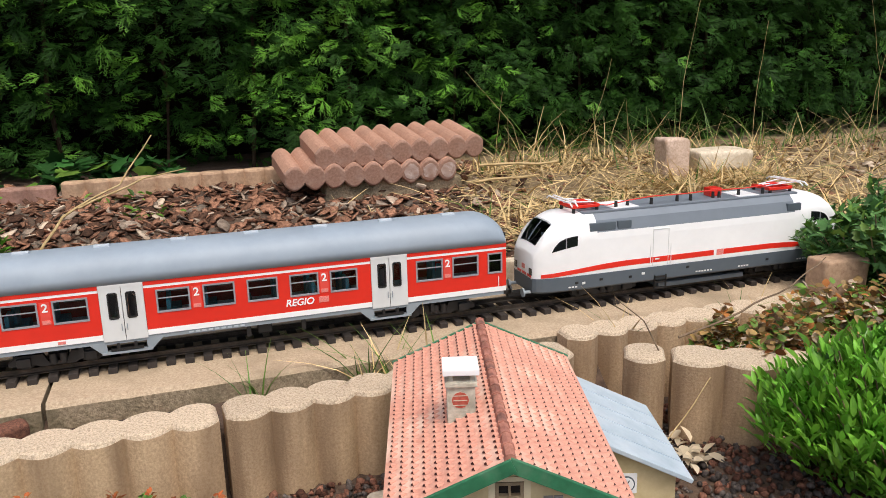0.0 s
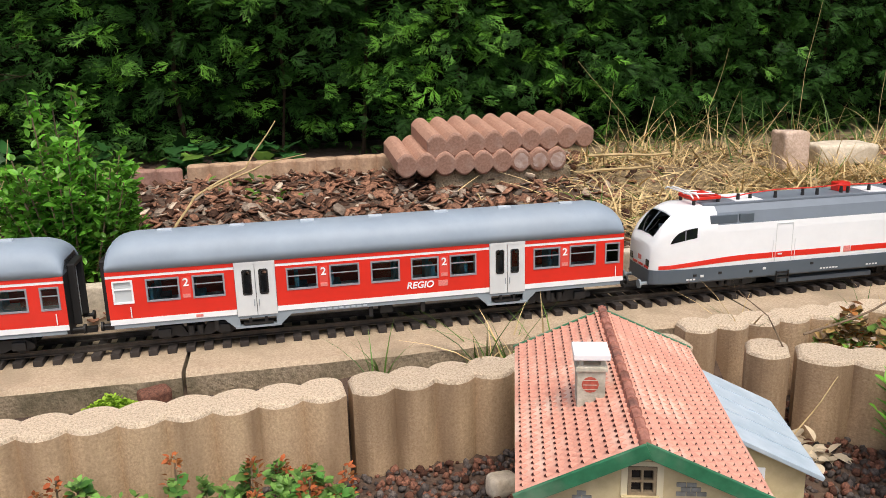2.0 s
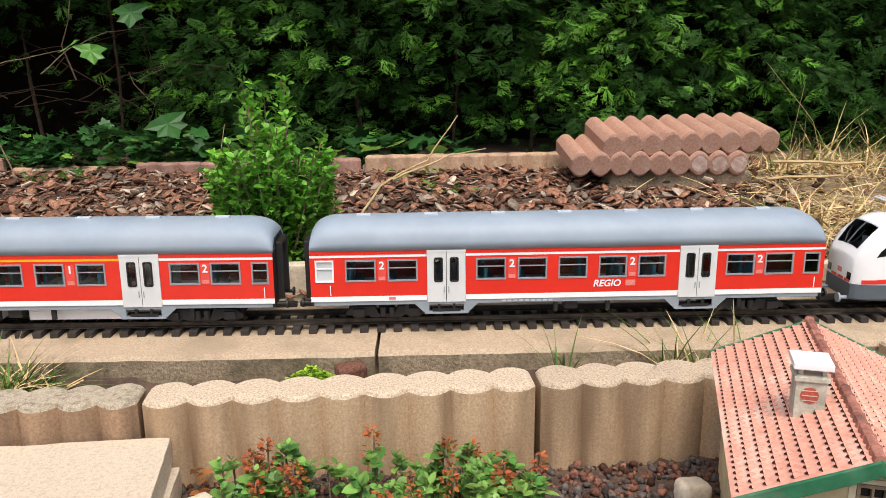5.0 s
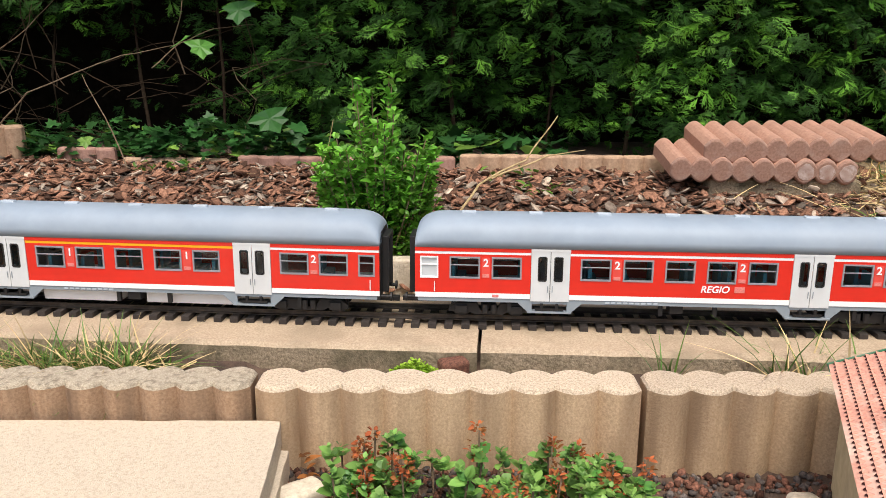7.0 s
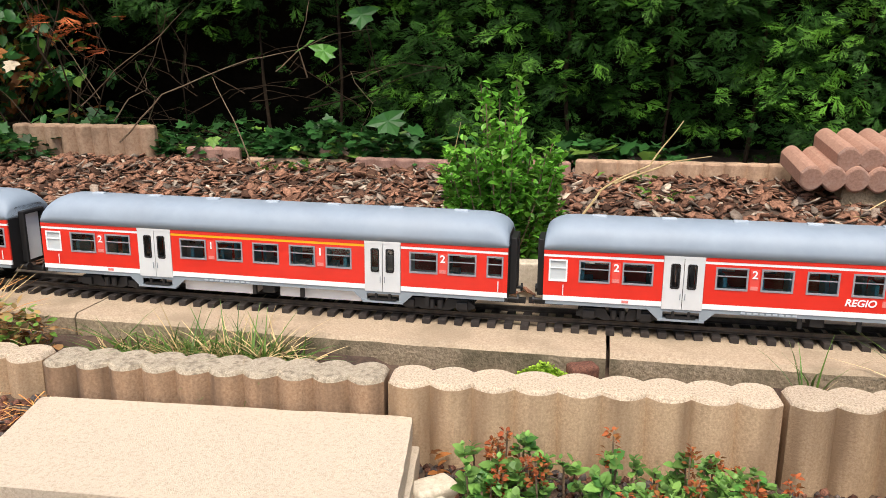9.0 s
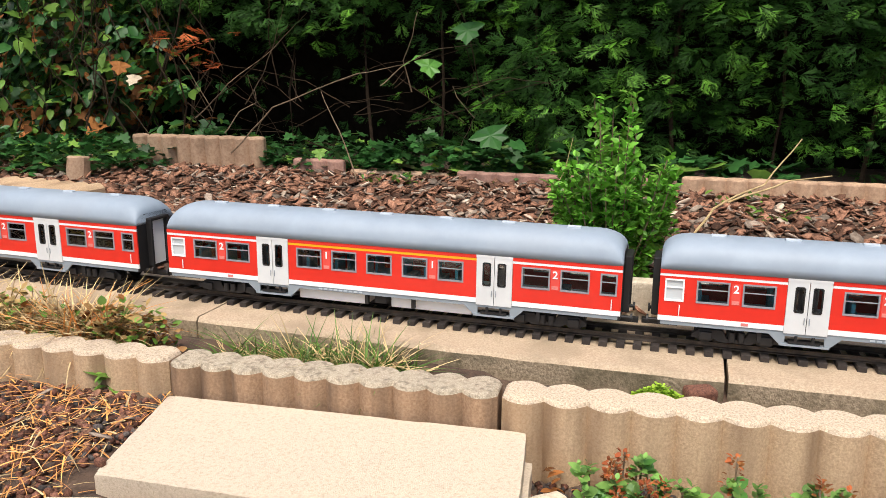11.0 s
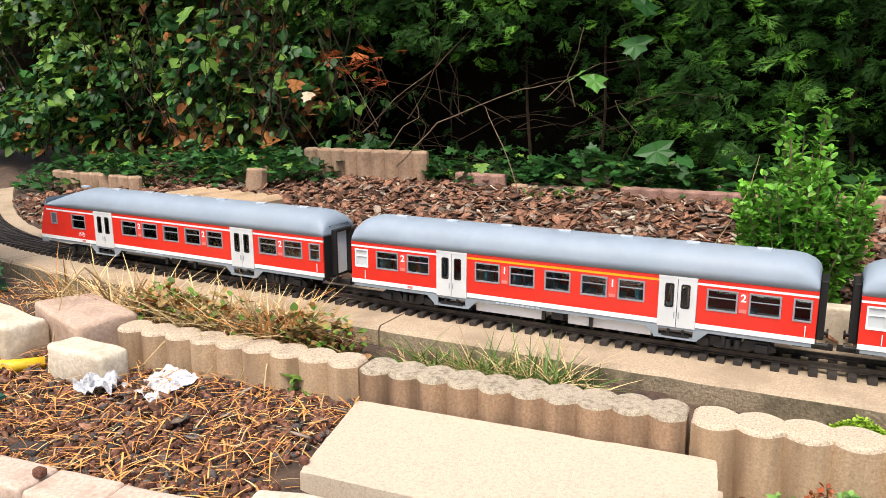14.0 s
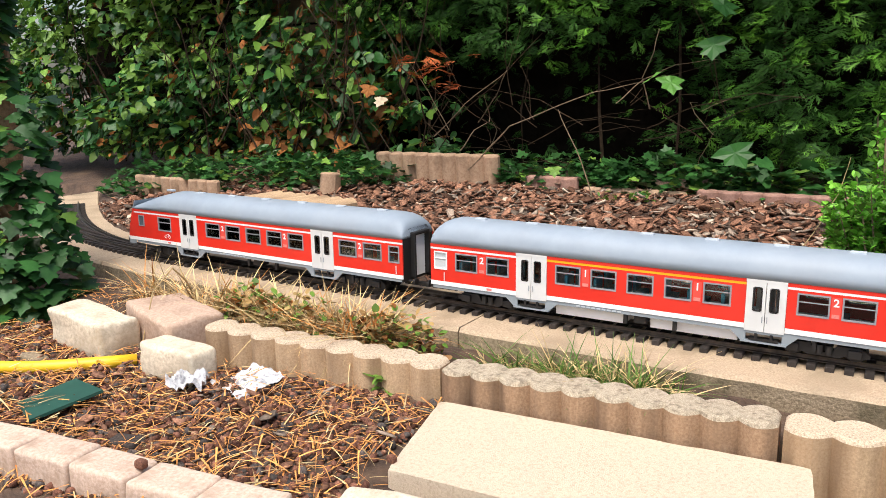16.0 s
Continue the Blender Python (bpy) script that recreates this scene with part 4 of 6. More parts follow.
    for k, x in enumerate((0.165, 0.19, 0.235, 0.29, 0.315, 0.365, 0.375, 0.42, 0.47)):
        part("insulator", cyl((x, -0.02 + 0.004 * (k % 2), 0.1495), (x, -0.02 + 0.004 * (k % 2), 0.1605), 0.0032, 10, 0.0026), M_BLACK, c)
    bm = tube([(0.10, -0.01, 0.160), (0.15, -0.016, 0.154), (0.19, -0.018, 0.1595), (0.24, -0.018, 0.163), (0.3, -0.018, 0.162), (0.36, -0.018, 0.1635), (0.43, -0.018, 0.162), (0.50, -0.014, 0.165), (0.54, -0.01, 0.162)], 0.0011, 6)
    part("roof_cable", bm, M_RED, c, "red roof cable")
    part("breaker", box(0.365, 0.39, -0.008, 0.012, 0.1495, 0.165, 0.002), M_RED, c, "red circuit breaker")
    pantograph(c, 0.105, False)
    pantograph(c, length - 0.125, True)
    for x in (0.135, length - 0.135):
        bogie(c, x)
    part("equipment_box", box(0.24, 0.42, -0.044, 0.044, 0.004, 0.012, 0.001), M_DGREY, c)
    return c


M_BLACKGLASS = plain("dark_glass", (0.01, 0.011, 0.013), 0.08)
locomotive(on_track(0.611, 0.632, 0))


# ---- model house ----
M_TILESHADE = plain("tile_end_shade", (0.07, 0.016, 0.011), 0.9)


def model_house():
    h = thing("model_house", pose(0.37, 0.833, -0.004, 0, 0, -16.4), "cream model railway house with red tiled roof and green fascia boards", "model house")
    W, EZ, RZ, Y0, Y1 = 0.112, 0.171, 0.222, -0.175, 0.178
    ww, wy0, wy1 = 0.092, -0.164, 0.165
    gable = RZ - 0.012
    g = bmesh.new()
    prism([(-ww, 0), (ww, 0), (ww, 0.166), (-ww, 0.166)], "y", wy0, wy0 + 0.006, g)
    s = (RZ - EZ) / W
    for sgn in (-1, 1):
        prism([(sgn * 0.0125, 0.166), (sgn * ww, 0.166), (sgn * ww, gable - ww * s), (sgn * 0.0125, gable - 0.0125 * s)], "y", wy0, wy0 + 0.006, g)
    prism([(-0.0125, 0.194), (0.0125, 0.194), (0.0125, gable - 0.0125 * s), (0, gable), (-0.0125, gable - 0.0125 * s)], "y", wy0, wy0 + 0.006, g)
    part("front_wall", g, M_WALL, h)
    part("back_wall", prism([(-ww, 0), (ww, 0), (ww, gable - ww * s), (0, gable), (-ww, gable - ww * s)], "y", wy1 - 0.006, wy1), M_WALL, h)
    for sgn in (-1, 1):
        part("side_wall", box(*sorted((sgn * ww, sgn * (ww - 0.006))), wy0 + 0.006, wy1 - 0.006, 0, gable - ww * s), M_WALL, h)
    # attic window
    bm = bmesh.new()
    for a, b, c, d in ((-0.0125, -0.0095, 0.166, 0.194), (0.0095, 0.0125, 0.166, 0.194), (-0.0095, 0.0095, 0.166, 0.169), (-0.0095, 0.0095, 0.191, 0.194), (-0.001, 0.001, 0.169, 0.191), (-0.0095, 0.0095, 0.179, 0.181)):
        box(a, b, wy0 - 0.002, wy0 + 0.004, c, d, 0, bm)
    wf = part("window_frame", bm, M_WOOD, h, "small brown-framed attic window")
    part("pane", box(-0.0095, 0.0095, wy0 + 0.003, wy0 + 0.004, 0.169, 0.191), M_BLACKGLASS, wf)
    sb = box(-0.0185, -0.0128, wy0 - 0.0015, wy0 + 0.002, 0.162, 0.199)
    box(0.0128, 0.0185, wy0 - 0.0015, wy0 + 0.002, 0.162, 0.199, 0, sb)
    box(-0.0128, 0.0128, wy0 - 0.0015, wy0 + 0.002, 0.1945, 0.199, 0, sb)
    part("surround", sb, M_PALECREAM, wf, "pale cream window surround")
    for k, (u, z) in enumerate(((0.030, 0.166), (0.039, 0.166), (0.048, 0.166), (0.034, 0.1705), (0.043, 0.1705), (0.030, 0.175), (0.039, 0.175), (-0.052, 0.160), (-0.061, 0.160), (-0.057, 0.1645))):
        part("bare_brick", box(u, u + 0.0082, wy0 - 0.0012, wy0 + 0.002, z, z + 0.0038), M_ZINCOLD, h)
    part("sill", box(-0.0185, 0.015, wy0 - 0.005, wy0 + 0.002, 0.162, 0.166), M_WALL, wf)
    part("shutter", box(-ww - 0.004, -ww + 0.03, wy0 - 0.004, wy0 - 0.0005, 0.03, 0.10, 0.001), M_GREEN, h, "dark green wooden shutter")
    # roof slopes with raised rows of tiles
    a = math.atan2(RZ - EZ, W)
    run = math.hypot(RZ - EZ, W)
    for sgn in (-1, 1):
        m = Matrix.Translation((0, 0, RZ)) @ (Matrix.Rotation(a, 4, "Y") if sgn == 1 else Matrix.Rotation(math.pi - a, 4, "Y") @ Matrix.Rotation(math.pi, 4, "X"))
        bm = box(0, run, Y0, Y1, -0.005, 0.0)
        bm.transform(m)
        slope = part("roof_slope", bm, M_ROOFTILE, h, "faded red tiled roof slope")
        tile = bmesh.new()
        tw, tl = 0.0102, 0.0118
        lo = [tile.verts.new((0.0022, y, 0.0)) for y in (-0.0006, 0.0006)]
        hi = [tile.verts.new((0.0078, y, z)) for y, z in ((-0.0034, 0.0), (-0.0017, 0.0034), (0.0017, 0.0034), (0.0034, 0.0))]
        dn = [tile.verts.new((0.0088, y, -0.0001)) for y in (-0.0026, 0.0026)]
        tile.faces.new((lo[0], lo[1], hi[2], hi[1]))
        tile.faces.new((lo[0], hi[1], hi[0]))
        tile.faces.new((lo[1], hi[3], hi[2]))
        # Lip face and the flat patch below it carry the tile end's shade as colour.
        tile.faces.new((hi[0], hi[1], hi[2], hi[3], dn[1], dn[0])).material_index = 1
        shade_patch = [tile.verts.new(p) for p in ((0.0078, -0.0032, 0.0007), (0.0078, 0.0032, 0.0007), (0.0106, 0.0012, 0.0006), (0.0106, -0.0012, 0.0006))]
        tile.faces.new(shade_patch).material_index = 1
        me = finish("roof_tile", tile, [M_ROOFTILE, M_TILESHADE])
        poses = []
        for i in range(int(run / tl)):
            for j in range(int((Y1 - Y0) / tw)):
                poses.append(m @ Matrix.Translation((i * tl + 0.0015, Y0 + (j + 0.5) * tw, 0.0002)))
        for pm in poses:
            ob = new("roof_tile", me)
            ob.parent = slope
            ob.matrix_basis = pm
        # fascia on the front gable and bargeboard at the back
        for y, t in ((Y0 - 0.003, 0.004), (Y1 - 0.001, 0.004)):
            bm = box(0.0, run + 0.002, y, y + t, -0.0115, 0.0015, 0.0006)
            bm.transform(m)
            part("fascia_board", bm, M_GREEN, h, "chipped green fascia board")
        bm = box(run - 0.012, run - 0.004, Y0, Y1, -0.012, -0.004)
        bm.transform(m)
        part("gutter", bm, M_WOOD, h)
    n = 17
    for k in range(n):
        y = Y0 + (Y1 - Y0) * (k + 0.5) / n
        bm = prism([(-0.006, RZ - 0.004), (-0.004, RZ + 0.003), (0, RZ + 0.0048), (0.004, RZ + 0.003), (0.006, RZ - 0.004)], "y", y - 0.0105, y + 0.0085)
        prism([(-0.007, RZ - 0.004), (-0.0048, RZ + 0.0038), (0, RZ + 0.0058), (0.0048, RZ + 0.0038), (0.007, RZ - 0.004)], "y", y + 0.0085, y + 0.0105, bm)
        part("ridge_tile", bm, M_RIDGE, h)
    # chimney
    bm = box(-0.074, -0.046, -0.010, 0.018, 0.170, 0.232, 0.001)
    ch = part("chimney", bm, M_PLASTER, h, "grey rendered chimney with a patch of bare brick")
    part("brick_patch", cyl((-0.061, -0.0106, 0.212), (-0.061, -0.004, 0.212), 0.0085, 12), M_BRICKRED, ch, "bare red brick patch")
    part("chimney_band", box(-0.076, -0.044, -0.012, 0.020, 0.226, 0.231, 0.001), M_PLASTER, ch)
    for x in (-0.072, -0.051):
        for y in (-0.008, 0.012):
            part("pot_leg", box(x, x + 0.004, y, y + 0.004, 0.231, 0.240), M_PLASTER, ch)
    part("cap", box(-0.078, -0.042, -0.014, 0.022, 0.239, 0.2455, 0.001), M_WHITE, ch, "white chimney cap slab")
    sl = math.tan(a)
    bm = prism([(-0.079, RZ - 0.0795 * sl - 0.012), (-0.041, RZ - 0.041 * sl - 0.012), (-0.041, RZ - 0.041 * sl - 0.004), (-0.079, RZ - 0.079 * sl - 0.004)], "y", -0.0155, -0.0105)
    prism([(-0.080, RZ - 0.080 * sl - 0.012), (-0.0745, RZ - 0.0745 * sl - 0.012), (-0.0745, RZ - 0.0745 * sl - 0.003), (-0.080, RZ - 0.080 * sl - 0.003)], "y", -0.0105, 0.022, bm)
    part("chimney_flashing", bm, M_ZINCOLD, ch, "dull grey chimney flashing")
    for k in range(3):
        part("brick_joint", box(-0.068, -0.054, -0.0109, -0.0104, 0.2065 + k * 0.005, 0.2072 + k * 0.005), M_PLASTER, ch)
    ch.matrix_basis = Matrix.Translation((0.024, -0.052, 0.013))
    # lean-to
    lx0, lx1, ly0, ly1, lz0, lz1 = 0.095, 0.214, -0.026, 0.160, 0.163, 0.106
    la = math.atan2(lz0 - lz1, lx1 - lx0)
    lr = math.hypot(lz0 - lz1, lx1 - lx0)
    m = Matrix.Translation((lx0, 0, lz0)) @ Matrix.Rotation(la, 4, "Y")
    bm = box(0, lr, ly0, ly1, -0.005, 0, 0.0008)
    bm.transform(m)
    lean = part("lean_to_roof", bm, M_ZINC, h, "pale blue-grey sheet roof of the lean-to")
    for k in range(1, 5):
        y = ly0 + (ly1 - ly0) * k / 5
        bm = box(0.001, lr - 0.001, y - 0.0006, y + 0.0006, 0.0, 0.001)
        bm.transform(m)
        part("seam", bm, M_ZINC, lean)
    bm = box(-0.002, 0.004, ly0 - 0.001, ly1 + 0.001, -0.004, 0.003)
    bm.transform(m)
    part("flashing", bm, M_RIDGE, lean)
    part("lean_to_wall", prism([(ww, 0), (lx1 - 0.016, 0), (lx1 - 0.016, lz1 + 0.003), (ww, lz0 - 0.002)], "y", ly0 + 0.012, ly0 + 0.018), M_WALL, h)
    part("lean_to_wall", box(lx1 - 0.022, lx1 - 0.016, ly0 + 0.018, ly1 - 0.01, 0, lz1 + 0.003), M_WALL, h)
    part("lean_to_wall", prism([(ww, 0), (lx1 - 0.016, 0), (lx1 - 0.016, lz1 + 0.003), (ww, lz0 - 0.002)], "y", ly1 - 0.016, ly1 - 0.010), M_WALL, h)
    cx, cz, cy = 0.143, 0.099, ly0 + 0.011
    ck = part("clock", box(cx - 0.012, cx + 0.012, cy - 0.002, cy, cz - 0.012, cz + 0.012, 0.0008), M_WHITE, h, "white square station clock")
    part("dial_ring", cyl((cx, cy - 0.003, cz), (cx, cy - 0.001, cz), 0.0095, 24), M_DGREY, ck)
    part("dial", cyl((cx, cy - 0.0034, cz), (cx, cy - 0.001, cz), 0.0080, 24), M_WHITE, ck)
    bm = tube([(cx - 0.004, cy - 0.004, cz - 0.001), (cx, cy - 0.004, cz), (cx + 0.003, cy - 0.004, cz + 0.005)], 0.0006, 4)
    part("pointer", bm, M_BLACK, ck)
    part("doorway", box(0.108, 0.134, cy - 0.0005, cy + 0.002, 0, 0.072), M_BLACKGLASS, h, "dark lean-to doorway")


model_house()


# ---- stones, slabs and kerbs ----
def lying_stone(m, label, lobes=9, length=0.44, height=0.2, depth=0.062):
    """A scalloped edging stone lying down, its columns' ends towards the track."""
    ob = new("edging_stone", edging_mesh(length, lobes, depth, height, 0.0, [M_TERRA, M_TERRA_END], 0.017))
    ob.matrix_world = m @ Matrix.Rotation(radians(90), 4, "X")
    return tagged(ob, label, "edging stone", "stacked edging stones")


low_stone = lying_stone(pose(0.295, 2.20, 0.287, 7, 0.5, 2), "terracotta scalloped edging stone lying under another")
lying_stone(pose(0.372, 2.21, 0.330, 7, -1, 2), "terracotta scalloped edging stone lying on top of the stack")
for lobe in (6, 7, 8):
    bm = bmesh.new()
    rim = [((lobe + 0.5) * 0.0489 + 0.023 * math.cos(k * 0.45) * (0.82 + 0.2 * noise.noise((k, lobe, 0.5))), 0.025 * math.sin(k * 0.45) * (0.82 + 0.2 * noise.noise((k, lobe, 4.5)))) for k in range(14)]
    part("lime_crust", prism(rim, "z", 0.198, 0.2012), M_LIME, low_stone, "whitish lime crust on the column's end")


def rough_block(sx, sy, sz, seed, wob=0.008, bevel=0.012):
    bm = bmesh.new()
    bmesh.ops.create_cube(bm, size=1, matrix=Matrix.Translation((0, 0, sz / 2)) @ Matrix.Diagonal((sx, sy, sz, 1)))
    bmesh.ops.bevel(bm, geom=bm.edges[:], offset=bevel, segments=3, affect="EDGES", profile=0.55)
    bmesh.ops.subdivide_edges(bm, edges=[e for e in bm.edges if e.calc_length() > 0.02], cuts=4, use_grid_fill=True)
    for v in bm.verts:
        n = noise.noise_vector(v.co * 18 + Vector((seed, seed * 2.3, 0)))
        v.co += n * wob + noise.noise_vector(v.co * 60 + Vector((seed, 0, 0))) * wob * 0.25
    return bm


def block(name, x, y, z, sx, sy, sz, turn, mat, label, category, seed, wob=0.006, bevel=0.01, group="", tilt=0):
    return solo(name, rough_block(sx, sy, sz, seed, wob, bevel), mat, pose(x, y, z, tilt, 0, turn), label, category, group, smooth=True)


block("foundation_block", 0.58, 2.13, 0.15, 0.36, 0.2, 0.092, 0, M_CONC_OLD, "grey concrete block under the stacked edging stones", "concrete block", 3)
for i, (x0, y0, x1, y1, zt, mt) in enumerate(((-0.215, 2.215, 0.34, 2.235, 0.262, M_CURB_TAN), (-0.36, 2.22, -0.225, 2.215, 0.255, M_CURB), (-0.84, 2.235, -0.37, 2.225, 0.248, M_CURB), (-1.38, 2.26, -1.20, 2.25, 0.262, M_CURB), (-1.19, 2.265, -0.87, 2.25, 0.235, M_CURB_TAN))):
    edging(x0, y0, x1, y1, 0.15, zt - 0.15, [mt, mt], "low pinkish scalloped kerb stone at the foot of the hedge", lobes=max(2, int((x1 - x0) / 0.055)), depth=0.045, name="kerb_stone", group="kerb stones along the hedge")
edging(-1.96, 2.26, -1.487, 2.29, 0.15, 0.17, [M_CURB_TAN, M_CURB_TAN], "tan scalloped palisade kerb half covered by ivy", lobes=9, depth=0.05, name="kerb_stone", group="kerb stones along the hedge", tilt=4)
edging(-2.02, 2.0, -1.95, 2.0, 0.15, 0.12, [M_CURB_TAN, M_CURB_TAN], "single tan palisade post leaning beside the ivy", lobes=1, depth=0.06, name="palisade_post", group="", tilt=-6)
edging(-2.9, 1.96, -2.42, 1.93, 0.14, 0.09, [M_CURB_TAN, M_CURB_TAN], "low tan scalloped kerb in front of the ivy", lobes=9, depth=0.045, name="kerb_stone", group="kerb stones along the hedge")
flat = new("edging_stone", edging_mesh(0.36, 7, 0.055, 0.14, 0.0, NEWSTONE, 0.012))
flat.matrix_world = pose(-2.05, 1.84, 0.205, 90, 0, -6)
tagged(flat, "pale scalloped edging stone lying flat on the bark", "edging stone")
block("concrete_block", 1.365, 2.0, 0.17, 0.072, 0.08, 0.135, -6, M_BRICK, "pale pinkish concrete block in dry grass", "concrete block", 5)
block("stone_slab", 1.53, 2.02, 0.205, 0.17, 0.1, 0.058, -4, M_STONE, "pale flat stone lying in dry grass", "stone", 6)
block("edging_post", 1.135, 1.15, 0.08, 0.09, 0.05, 0.115, -4, M_CURB_TAN, "tan concrete edging post behind the cut-leaved shrub", "edging post", 15, 0.003, 0.006)
block("concrete_slab", -2.16, 1.53, 0.12, 0.34, 0.14, 0.035, -18, M_STONE, "pale concrete slab beside the curved track", "slab", 7, 0.003, 0.004)
block("concrete_strip", -0.30, 1.425, 0.10, 0.30, 0.03, 0.085, 2, M_STONE, "pale concrete strip behind the track", "concrete strip", 8, 0.003, 0.004)
block("concrete_strip", 0.58, 1.425, 0.10, 0.30, 0.03, 0.075, 1, M_STONE, "pale concrete strip behind the track", "concrete strip", 9, 0.003, 0.004)
def worn_slab(corners, thick, seed):
    """A cast slab with chipped, slightly wavy edges over four corners."""
    rim = []
    for (ax, ay), (bx, by) in zip(corners, corners[1:] + corners[:1]):
        for k in range(24):
            t = k / 24
            x, y = ax + (bx - ax) * t, ay + (by - ay) * t
            chip = 0.0016 * noise.noise((x * 40, y * 40, seed)) - 0.006 * max(0.0, noise.noise((x * 19, y * 19, seed + 5)) - 0.35)
            r = math.hypot(x, y)
            rim.append((x * (1 + chip / r), y * (1 + chip / r)))
    bm = prism(rim, "z", 0, thick)
    bmesh.ops.bevel(bm, geom=[e for e in bm.edges if abs(e.verts[0].co.z - e.verts[1].co.z) < 1e-6], offset=0.0028, segments=2, affect="EDGES", profile=0.6)
    return bm


slab1 = solo("paving_slab", worn_slab([(-0.225, -0.131), (0.273, -0.105), (0.237, 0.132), (-0.283, 0.091)], 0.036, 2), M_SLAB, pose(-0.612, 0.872, 0.040, 0, 0, 0), "pale buff concrete paving slab, its top speckled", "paving slab", "stacked paving slabs")
slab2 = solo("paving_slab", worn_slab([(-0.225, -0.128), (0.27, -0.105), (0.24, 0.128), (-0.28, 0.09)], 0.036, 7), M_SLAB, pose(-0.604, 0.866, 0.003, 0, 0, 0.4), "buff concrete paving slab lying under another slab", "paving slab", "stacked paving slabs")
slab3 = solo("stone_slab", rough_block(0.28, 0.12, 0.05, 3, 0.004, 0.008), M_STONE, pose(-0.695, 0.645, 0.036, 0, 0, 13), "pale cut stone slab in front of the paving slabs", "stone slab", smooth=True)
block("stone_block", -1.685, 0.92, 0.045, 0.22, 0.085, 0.078, -10, M_STONE, "pale rounded limestone block beside the hose", "stone block", 11, 0.006, 0.010)
block("stone_block", -1.54, 1.0, 0.045, 0.22, 0.115, 0.086, -18, M_PINKSTONE, "flat-topped pinkish stone block in the border row", "stone block", 12, 0.006, 0.008)
block("stone_block", -1.397, 0.887, 0.045, 0.145, 0.062, 0.066, -3, M_STONE, "small pale limestone block lying in gravel", "stone block", 13, 0.006, 0.011)
for i in range(6):
    x = -1.44 + i * 0.1025
    solo("brick", rough_block(0.1, 0.06, 0.05, 20 + i, 0.0035, 0.006), M_BRICK, pose(x, 0.53 + 0.0095 * i, 0.044, 0, 0, 5.7 + random.uniform(-2, 2)), "worn pale pinkish paving brick in the front row", "brick", "row of bricks", smooth=True)
# hose, slate, paper
bm = tube([(-2.3, 0.46, 0.062), (-2.05, 0.57, 0.062), (-1.85, 0.66, 0.062), (-1.70, 0.735, 0.062), (-1.643, 0.765, 0.062), (-1.595, 0.80, 0.063), (-1.55, 0.845, 0.062), (-1.515, 0.888, 0.06)], 0.0118, 12)
solo("garden_hose", bm, M_HOSE, Matrix.Identity(4), "yellow garden hose lying on the gravel", "garden hose", smooth=True)
solo("slate_tile", prism([(-0.048, -0.05), (0.06, -0.066), (0.058, 0.05), (-0.058, 0.048)], "z", 0, 0.005), M_SLATE, pose(-1.46, 0.696, 0.064, 7, -5, -14), "dark green tile leaning on the gravel", "tile")


def paper(sx, sy, crease, m, mat, label, seed):
    """A crumpled sheet: soft bends and sharp creases, with thickness."""
    bm = bmesh.new()
    bmesh.ops.create_grid(bm, x_segments=26, y_segments=22, size=0.5)
    for v in bm.verts:
        q = Vector((v.co.x * sx, v.co.y * sy, seed))
        n = abs(noise.noise(q * 38)) + 0.5 * abs(noise.noise(q * 85 + Vector((3, 0, 0))))
        v.co = Vector((q.x + 0.05 * sx * noise.noise(q * 25), q.y + 0.05 * sy * noise.noise(q * 25 + Vector((9, 9, 0))), 0.006 + crease * n + 0.008 * noise.noise(q * 12)))
    ext = bmesh.ops.extrude_face_region(bm, geom=bm.faces[:])
    bmesh.ops.translate(bm, verts=[g for g in ext["geom"] if isinstance(g, bmesh.types.BMVert)], vec=(0, 0, 0.0012))
    solo("crumpled_paper", bm, mat, m, label, "paper")


paper(0.105, 0.088, 0.015, pose(-1.238, 0.900, 0.056, 10, 0, -17), M_FOIL, "crumpled white printed paper lying on the gravel", 0.0)
paper(0.06, 0.045, 0.03, pose(-1.318, 0.838, 0.058, 10, 0, 30), M_FOIL, "small crumpled grey paper beside the limestone block", 4.0)
block("broken_stone", -1.24, 0.655, 0.05, 0.05, 0.03, 0.012, 10, M_DARKSTONE, "flat dark grey stone flake on the gravel", "stone", 51, 0.004, 0.004)
block("broken_stone", -1.70, 0.80, 0.045, 0.06, 0.03, 0.022, -10, M_CONC_OLD, "broken grey stone lying behind the hose", "stone", 52, 0.004, 0.006)
block("broken_stone", -1.085, 0.565, 0.093, 0.016, 0.012, 0.012, 0, M_LAVA, "small dark lava stone lying on a brick", "stone", 53, 0.002, 0.004)
block("broken_stone", -0.845, 0.76, 0.075, 0.012, 0.010, 0.010, 0, M_LAVA, "small dark lava stone on the paving slab", "stone", 54, 0.002, 0.003)


# ---- plants and loose ground cover ----
rng = random.Random(7)
U = rng.uniform


